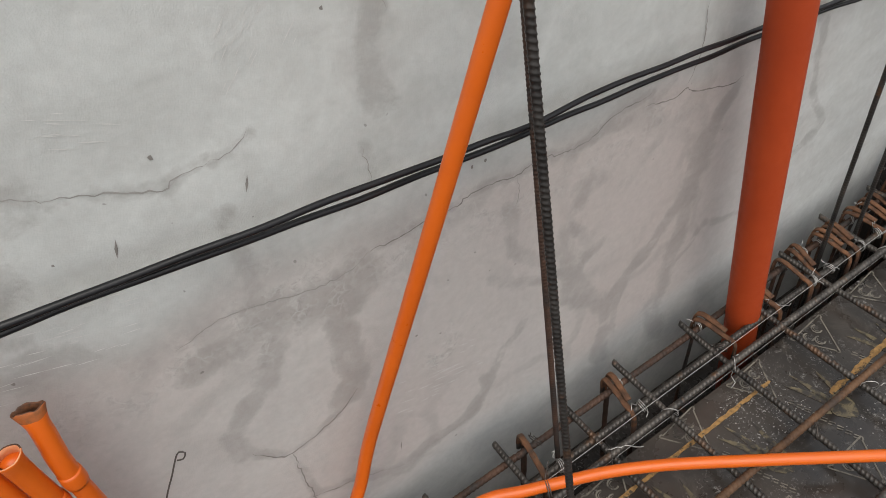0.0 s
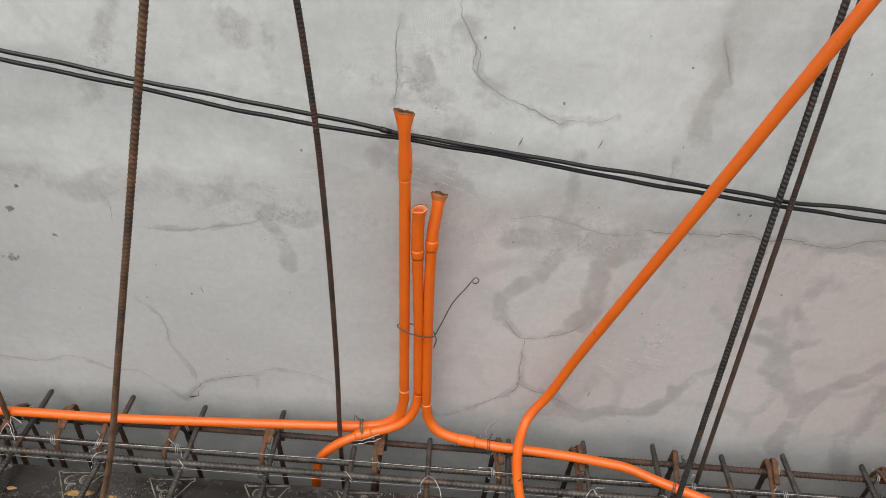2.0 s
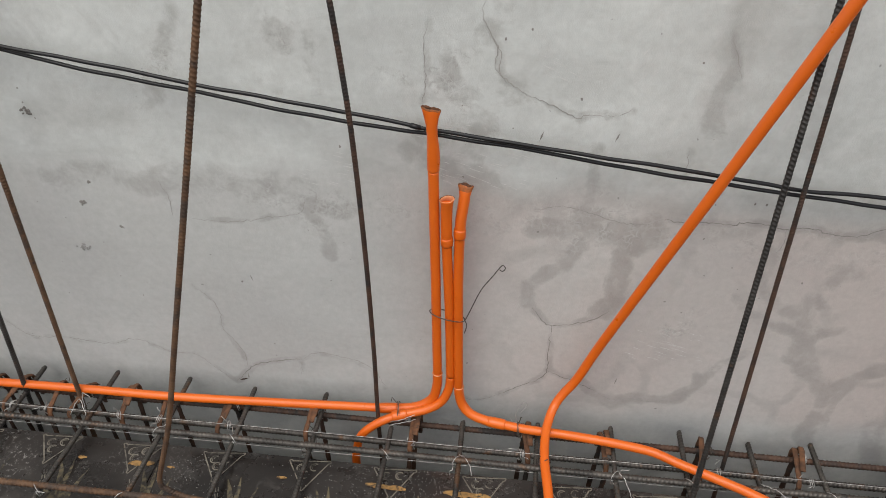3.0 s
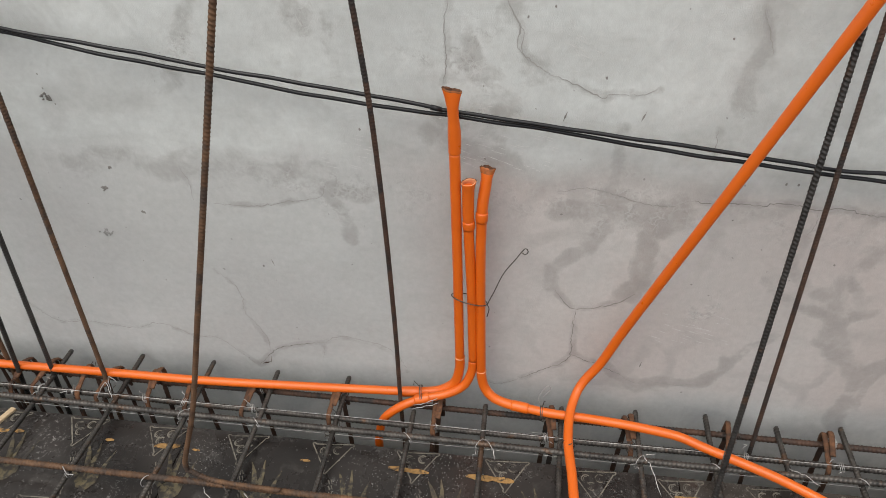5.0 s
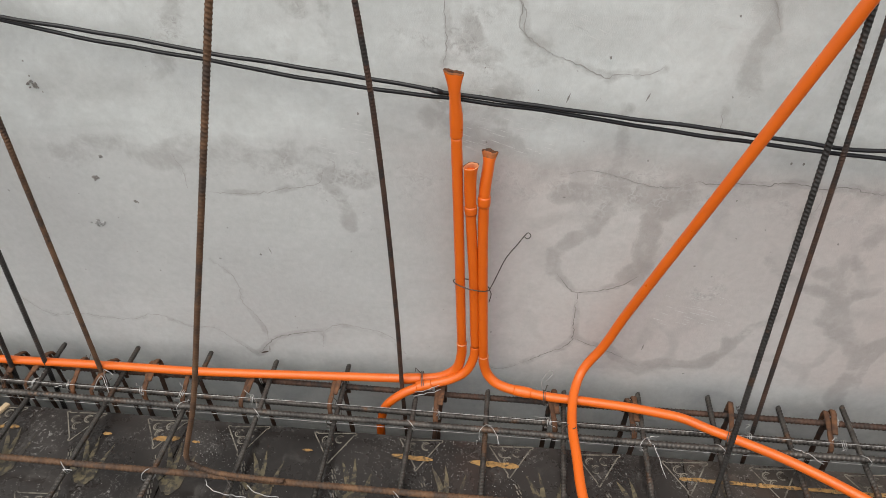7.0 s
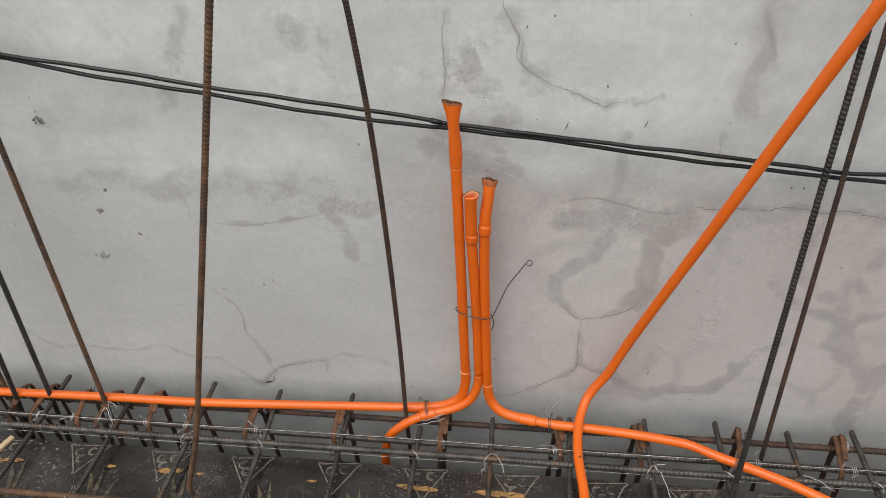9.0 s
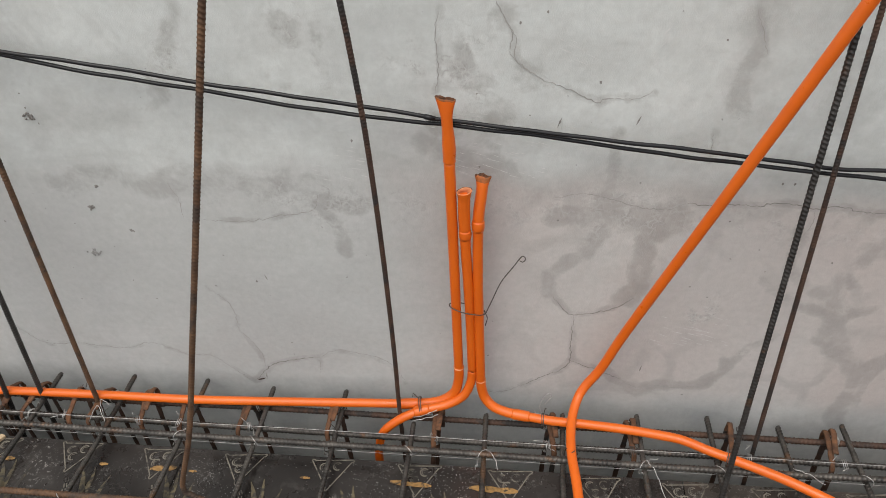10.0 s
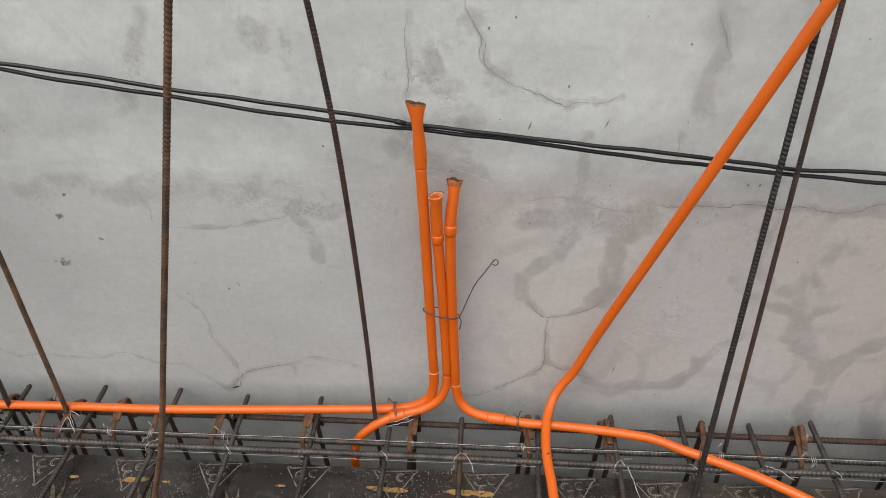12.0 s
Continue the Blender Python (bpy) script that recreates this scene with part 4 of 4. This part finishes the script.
part("tail", sweep(smooth_path([(0.017, -0.075, 0.38), (0.02, -0.058, 0.35), (0.015, -0.05, 0.318)], 0.005), 0.0012, 6), DARKWIRE, bind)
for k, (c, ax, r) in enumerate([((-0.145, -0.09, 0.066), (1, 0.1, 0.1), 0.024), ((0.16, -0.107, 0.06), (1, 0, 0), 0.016), ((0.585, -0.192, 0.062), (0.9, -0.4, 0), 0.015), ((0.223, -0.205, 0.07), (0, 1, 0), 0.016)]):
    part("tie", ring_tie(c, ax, r, 1.4, 0.0012, 700 + k), DARKWIRE, bind)

part("tail", sweep(smooth_path([(0.158, -0.1, 0.07), (0.152, -0.09, 0.098), (0.17, -0.08, 0.128), (0.18, -0.078, 0.118), (0.163, -0.086, 0.095)], 0.005), 0.0011, 6), WIRE, bind, "pale twisted wire end")

# ---- drain pipe ----
drain = tagged(thing("drain_pipe"), "upright red-orange plastic drain pipe passing down through the cage", "pipe")
a, b = Vector((1.211, -0.123, 0.05)), Vector((1.116, -0.073, 1.0))
part("pipe", sweep([a + (b - a) * t for t in (-0.4, 0.0, 0.5, 1.0, 1.5, 1.95)], 0.0365, 32), DRAIN, drain)

# ---- cables along the wall ----
sag = [(-2.522, -0.05, 1.227), (-1.842, -0.05, 1.13), (-1.308, -0.05, 1.045), (-0.938, -0.05, 0.981), (-0.725, -0.05, 0.944), (-0.508, -0.05, 0.909), (-0.294, -0.05, 0.876), (-0.122, -0.05, 0.854), (-0.058, -0.05, 0.845), (0.132, -0.05, 0.822),
       (0.347, -0.05, 0.795), (0.565, -0.05, 0.769), (0.664, -0.0468, 0.756), (0.847, -0.0395, 0.738), (1.142, -0.0334, 0.704), (1.4, -0.0323, 0.672), (1.677, -0.0312, 0.625), (2.172, -0.03, 0.527), (2.962, -0.03, 0.374)]
apart = [0.006, 0.007, 0.008, 0.0048, 0.0085, 0.0085, 0.011, 0.0085, 0.0042, 0.0048, 0.008, 0.008, 0.0055, 0.0105, 0.0085, 0.005, 0.006, 0.006, 0.006]
for s, name in ((1, "upper"), (-1, "lower")):
    pts = [(x, y - 0.003 * s + 0.001 * math.sin(x * 9 + s), z - 0.003 + s * (g + 0.0012)) for (x, y, z), g in zip(sag, apart)]
    pts = [p + Vector((0, 0.001 * math.sin(p.x * 31 + s * 2), 0.0007 * math.sin(p.x * 17 + s) + 0.0004 * math.sin(p.x * 49 + s * 3))) for p in smooth_path(pts, 0.015)]
    ob = part("cable", sweep(pts, 0.0042, 10), RUBBER)
    if s == 1:
        wrap = [p for p in pts if -0.115 < p.x < -0.07]
        part("tape_wrap", sweep(wrap, [0.0053 + 0.0005 * math.sin(i * 2.1) for i in range(len(wrap))], 10), RUBBER, ob, "bulging black tape joint")
    tagged(ob, "black sheathed cable running along the wall", "cable", "cables on the wall")

# ---- print, dirt and small things on the deck ----
columns = [0.441 + 0.2035 * k for k in range(10)] + [0.236, 0.029] + [0.029 - 0.2185 * k for k in range(1, 10)]


def ribbon(points, width, z=0.0012, taper=False):
    """A flat stroke of print along a path."""
    pts = [Vector((x, y, z)) for x, y in points]
    v, f = [], []
    for i, p in enumerate(pts):
        t = (pts[min(i + 1, len(pts) - 1)] - pts[max(i - 1, 0)]).normalized()
        n = Vector((-t.y, t.x, 0)) * (width / 2 * ((1 - i / (len(pts) - 1)) * 0.9 + 0.1 if taper else 1))
        v += [p + n, p - n]
        if i:
            f.append((2 * i - 2, 2 * i - 1, 2 * i + 1, 2 * i))
    return v, f


def arc(cx, cy, r, a0, a1, n=12):
    return [(cx + r * math.cos(radians(a0 + (a1 - a0) * i / n)), cy + r * math.sin(radians(a0 + (a1 - a0) * i / n))) for i in range(n + 1)]


def triangle_print():
    """A rounded triangle outline with three open rings, and a row of small bars for the lettering."""
    outline = []
    for (cx, cy), a in (((0.006, -0.006), 80), ((0.102, -0.001), -40), ((0.053, -0.082), -160)):
        outline += list(reversed(arc(cx, cy, 0.006, a - 55, a + 55, 5)))
    pieces = [ribbon(outline + outline[:2], 0.0031)]
    for cx, cy in ((0.036, -0.022), (0.069, -0.019), (0.048, -0.042)):
        pieces.append(ribbon(arc(cx, cy, 0.0105, 50, 300), 0.0034))
        pieces.append(ribbon(arc(cx, cy, 0.0062, 70, 250, 8), 0.0014))
    for k in range(9):
        y = -0.104 - k * 0.0155
        pieces.append(ribbon([(0.064 + k * 0.0035, y), (0.069 + k * 0.0035, y - 0.011)], 0.0028))
        pieces.append(ribbon([(0.070 + k * 0.0035, y + 0.002), (0.075 + k * 0.0035, y - 0.009)], 0.0022))
    return join(*pieces)


def gold_print():
    """A plain ragged gold patch with a few tapering strokes."""
    pieces = [ribbon([(0.125, -0.15), (0.105, -0.10), (0.092, -0.075)], 0.018, 0.0011, True), ribbon([(0.13, -0.15), (0.128, -0.10), (0.122, -0.066)], 0.016, 0.0011, True),
              ribbon([(0.16, -0.16), (0.166, -0.12), (0.172, -0.09)], 0.014, 0.0011, True), ribbon([(0.11, -0.17), (0.09, -0.155), (0.078, -0.15)], 0.012, 0.0011, True)]
    r = random.Random(5)
    rim_pts = [(0.138 + (0.026 + r.uniform(-0.004, 0.004)) * math.cos(a), -0.175 + (0.03 + r.uniform(-0.005, 0.005)) * math.sin(a)) for a in [i * 2 * math.pi / 20 for i in range(20)]]
    v = [Vector((x, y, 0.0011)) for x, y in rim_pts]
    pieces.append((v, [tuple(range(20))]))
    return join(*pieces)


TRI, PATCH = mesh_of("printed_triangle", triangle_print(), PALE, False), mesh_of("gold_patch", gold_print(), GOLD, False)
for x in columns:
    for row in range(5):
        for me in (TRI, PATCH):
            ob = part(me.name, me, None, deck)
            ob.matrix_basis = pose(x + rnd.uniform(-0.004, 0.004), -0.222 - 0.2315 * row + rnd.uniform(-0.003, 0.003), rnd.uniform(0, 0.0002), 0, 0, rnd.uniform(-2, 2) + 2.5)


def smear(x0, x1, y0, y1, width, seed):
    """A dry brushed stripe with a ragged edge."""
    r = random.Random(seed)
    n = max(5, int((x1 - x0) / 0.012))
    v, f = [], []
    for i in range(n + 1):
        t = i / n
        x, y = x0 + (x1 - x0) * t, y0 + (y1 - y0) * t + r.uniform(-0.001, 0.001)
        h = width / 2 * r.uniform(0.6, 1.15) * min(1, 0.55 + i / 2, 0.5 + (n - i) / 2)
        v += [Vector((x, y + h, 0.0023)), Vector((x, y - h, 0.0023))]
        if i:
            f.append((2 * i - 2, 2 * i - 1, 2 * i + 1, 2 * i))
    return v, f


for k, (x0, x1, y0, y1, w) in enumerate([(0.475, 1.13, -0.269, -0.268, 0.010), (-0.20, -0.10, -0.271, -0.275, 0.014), (-0.01, 0.105, -0.272, -0.273, 0.016), (-0.80, -0.735, -0.281, -0.274, 0.016), (-0.935, -0.912, -0.277, -0.278, 0.008),
                                         (-0.70, -0.68, -0.28, -0.281, 0.007), (-0.42, -0.395, -0.276, -0.277, 0.007), (1.2, 1.5, -0.36, -0.35, 0.014), (-1.25, -1.16, -0.285, -0.28, 0.012), (0.16, 0.35, -0.405, -0.409, 0.02)]):
    part("yellow_stripe", smear(x0, x1, y0, y1, w, 60 + k), YELLOW, deck, "ragged yellow stripe", False)


def chips(n, x0, x1, y0, y1, size, seed, z=0.0):
    """Many small broken grains lying on the deck."""
    r = random.Random(seed)
    pieces = []
    for k in range(n):
        u = r.gauss(0, 0.34) if k % 2 else r.uniform(-0.5, 0.5)
        c = Vector(((x0 + x1) / 2 + u * (x1 - x0), r.uniform(y0, y1), z))
        s = size * r.uniform(0.4, 1.3)
        ang = r.uniform(0, 6.28)
        base = [c + Vector((math.cos(ang + a) * s * r.uniform(0.6, 1.2), math.sin(ang + a) * s * r.uniform(0.6, 1.2), 0.0002)) for a in (0, 1.6, 3.1, 4.7)]
        top = c + Vector((0, 0, s * 0.8))
        pieces.append((base + [top], [(0, 1, 4), (1, 2, 4), (2, 3, 4), (3, 0, 4)]))
    return join(*pieces)


crumbs = join(chips(520, -0.30, 0.10, EDGE - 0.14, EDGE - 0.004, 0.0012, 1), chips(420, 0.99, 1.14, EDGE - 0.15, EDGE - 0.03, 0.0015, 2), chips(200, -0.72, -0.56, -0.36, -0.24, 0.0012, 3),
              chips(420, -1.3, 1.5, -0.6, EDGE - 0.004, 0.0011, 4), chips(130, -1.2, -1.0, -0.52, -0.38, 0.0012, 5), chips(120, 1.2, 1.36, -0.52, -0.42, 0.0016, 6))
tagged(part("mortar_crumbs", crumbs, MORTAR, smooth=False), "pale mortar crumbs scattered over the dark plywood", "debris", kind="stuff")


def lump(cx, cy, sx, sy, h, seed):
    bm = bmesh.new()
    bmesh.ops.create_icosphere(bm, subdivisions=3, radius=1)
    for v in bm.verts:
        d = 1 + 0.32 * noise.noise(v.co * 1.7 + Vector((seed, 0, 0))) + 0.14 * noise.noise(v.co * 5 + Vector((0, seed, 0)))
        v.co = Vector((v.co.x * sx * d, v.co.y * sy * d, max(v.co.z, -0.25) * h * d))
        v.co += Vector((cx, cy, 0.25 * h))
    bm.verts.ensure_lookup_table()
    vf = [v.co.copy() for v in bm.verts], [tuple(v.index for v in f.verts) for f in bm.faces]
    bm.free()
    low = min(v.z for v in vf[0])
    return [v - Vector((0, 0, low)) for v in vf[0]], vf[1]


tagged(part("mortar_lump", lump(1.245, -0.585, 0.055, 0.03, 0.010, 3), RUBBLE, smooth=False), "broken grey mortar lump on the deck under the conduit", "rubble")
tagged(part("mortar_chip", lump(1.18, -0.505, 0.009, 0.007, 0.008, 8), MORTAR, smooth=False), "small pale mortar chip on the dark plywood", "rubble")
lath = part("timber_lath", box(-0.008, 0.008, -0.05, 0.05, 0, 0.008, 0.0012), TIMBER, smooth=False)
lath.matrix_basis = pose(-1.247, -0.262, 0.0, 0, 0, -18)
tagged(lath, "short pale raw timber lath lying on the deck", "wood scrap")

# long loose ends of tying wire
for k, pts in enumerate([[(0.402, -0.20, 0.055), (0.42, -0.225, 0.045), (0.437, -0.265, 0.02), (0.445, -0.275, 0.006)], [(0.02, -0.2, 0.056), (0.04, -0.214, 0.062), (0.058, -0.25, 0.05)], [(-0.6, -0.41, 0.055), (-0.585, -0.43, 0.05), (-0.54, -0.438, 0.045), (-0.5, -0.44, 0.048)],
                         [(-0.5, -0.42, 0.06), (-0.47, -0.435, 0.055), (-0.42, -0.44, 0.058)], [(-0.162, -0.12, 0.06), (-0.14, -0.125, 0.072), (-0.1, -0.12, 0.09)], [(-0.165, -0.13, 0.055), (-0.13, -0.13, 0.07), (-0.095, -0.125, 0.082)],
                         [(0.73, -0.2, 0.055), (0.76, -0.215, 0.06), (0.79, -0.235, 0.05)], [(-0.96, -0.17, 0.05), (-0.97, -0.15, 0.09), (-0.94, -0.16, 0.085)], [(-1.0, -0.18, 0.04), (-0.975, -0.16, 0.08), (-0.95, -0.19, 0.05)]]):
    part("tie_tail", sweep([p + Vector((rnd.gauss(0, 0.001), rnd.gauss(0, 0.001), rnd.gauss(0, 0.001))) for p in smooth_path(pts, 0.009)], 0.001, 6), WIRE, mat_mesh)

# small marks on the wall: rough pits of exposed sand and short scratches
wall = bpy.data.objects["wall_north"]
for k, (x, z, s) in enumerate([(-0.951, 0.815, 0.014), (-0.893, 0.588, 0.010), (-0.934, 0.456, 0.016), (-0.86, 0.646, 0.004), (-0.813, 0.525, 0.006)]):
    r = random.Random(k)
    pieces = []
    for j in range(int(10 + s * 900)):
        v, f = box(-0.0016, 0.0016, -0.0016, 0.0016, -0.0014, 0.0014)
        m = pose(x + r.gauss(0, s * 0.42), -0.0015, z + r.gauss(0, s * 0.3), r.uniform(0, 90), r.uniform(0, 90), r.uniform(0, 90))
        pieces.append(([m @ Vector(p) for p in v], f))
    part("rough_pit", join(*pieces), CRACK if k != 2 else MORTAR, wall, "rough sandy pit", False)
for k, (x, z, dx, dz) in enumerate([(-0.514, 0.399, -0.003, 0.012), (-0.596, 0.036, 0.014, 0.006), (0.156, 0.821, 0.004, 0.012), (0.305, 0.827, 0.004, 0.011), (0.398, 0.15, 0.002, 0.012), (-0.58, 0.05, 0.002, 0.014)]):
    half = 0.0035 if k == 1 else 0.0016
    y = face_y(x, z)
    v = [Vector((x - dx, y, z - dz)), Vector((x + half, y, z - half * 0.5)), Vector((x + dx, y, z + dz)), Vector((x - half, y, z + half * 0.5))]
    part("scratch", (v, [(0, 1, 2, 3)]), DARKSTEEL if k == 1 else CRACK, wall, "short dark scratch", False)
# pin holes and specks of dirt
for k, (x, z) in enumerate([(0.122, 1.035), (0.074, 1.015), (0.226, 0.904), (0.437, 0.985), (0.098, 0.835), (-0.005, 0.878), (0.0, 0.718), (0.602, 0.694), (0.625, 0.694), (-0.540, 0.385), (-0.860, 0.372), (-0.815, 0.315), (-0.487, 0.182), (-0.262, 0.772), (-0.95, 0.868), (-0.95, 0.835), (-0.934, 0.80), (0.167, 0.590), (0.52, 0.60), (0.47, 0.42), (0.62, 0.47), (0.75, 0.50)]):
    r = random.Random(400 + k)
    n, size = 7, r.uniform(0.0016, 0.0034)
    v = [Vector((x + math.cos(a) * size * r.uniform(0.5, 1.2), face_y(x, z), z + math.sin(a) * size * r.uniform(0.6, 1.5))) for a in [i * 2 * math.pi / n for i in range(n)]]
    part("speck", (v, [tuple(range(n))]), CRACK, wall, smooth=False)
# dry trowel scratches: short pale strokes side by side
for k, (x0, x1, z0, z1, slope, n) in enumerate([(0.40, 0.58, 0.24, 0.35, -0.30, 34), (-0.07, 0.13, 0.69, 0.78, -0.28, 40), (-0.40, -0.24, 0.68, 0.76, -0.2, 22), (0.30, 0.40, 0.93, 1.01, 1.1, 20), (-0.12, 0.0, 0.80, 0.84, -0.1, 14), (0.13, 0.2, 0.95, 0.99, -0.5, 12)]):
    r = random.Random(800 + k)
    pieces = []
    for j in range(n):
        x, z, length, half = r.uniform(x0, x1), r.uniform(z0, z1), r.uniform(0.012, 0.04), r.uniform(0.0004, 0.0008)
        way = Vector((1, 0, slope + r.uniform(-0.12, 0.12))).normalized()
        across = Vector((-way.z, 0, way.x)) * half
        a = Vector((x, face_y(x, z), z))
        b = a + way * length
        pieces.append(([a - across * 0.3, a.lerp(b, 0.5) - across, b, a.lerp(b, 0.5) + across], [(0, 1, 2, 3)]))
    part("trowel_scratches", join(*pieces), PALE_SCRATCH, wall, "dry pale trowel scratches", False)
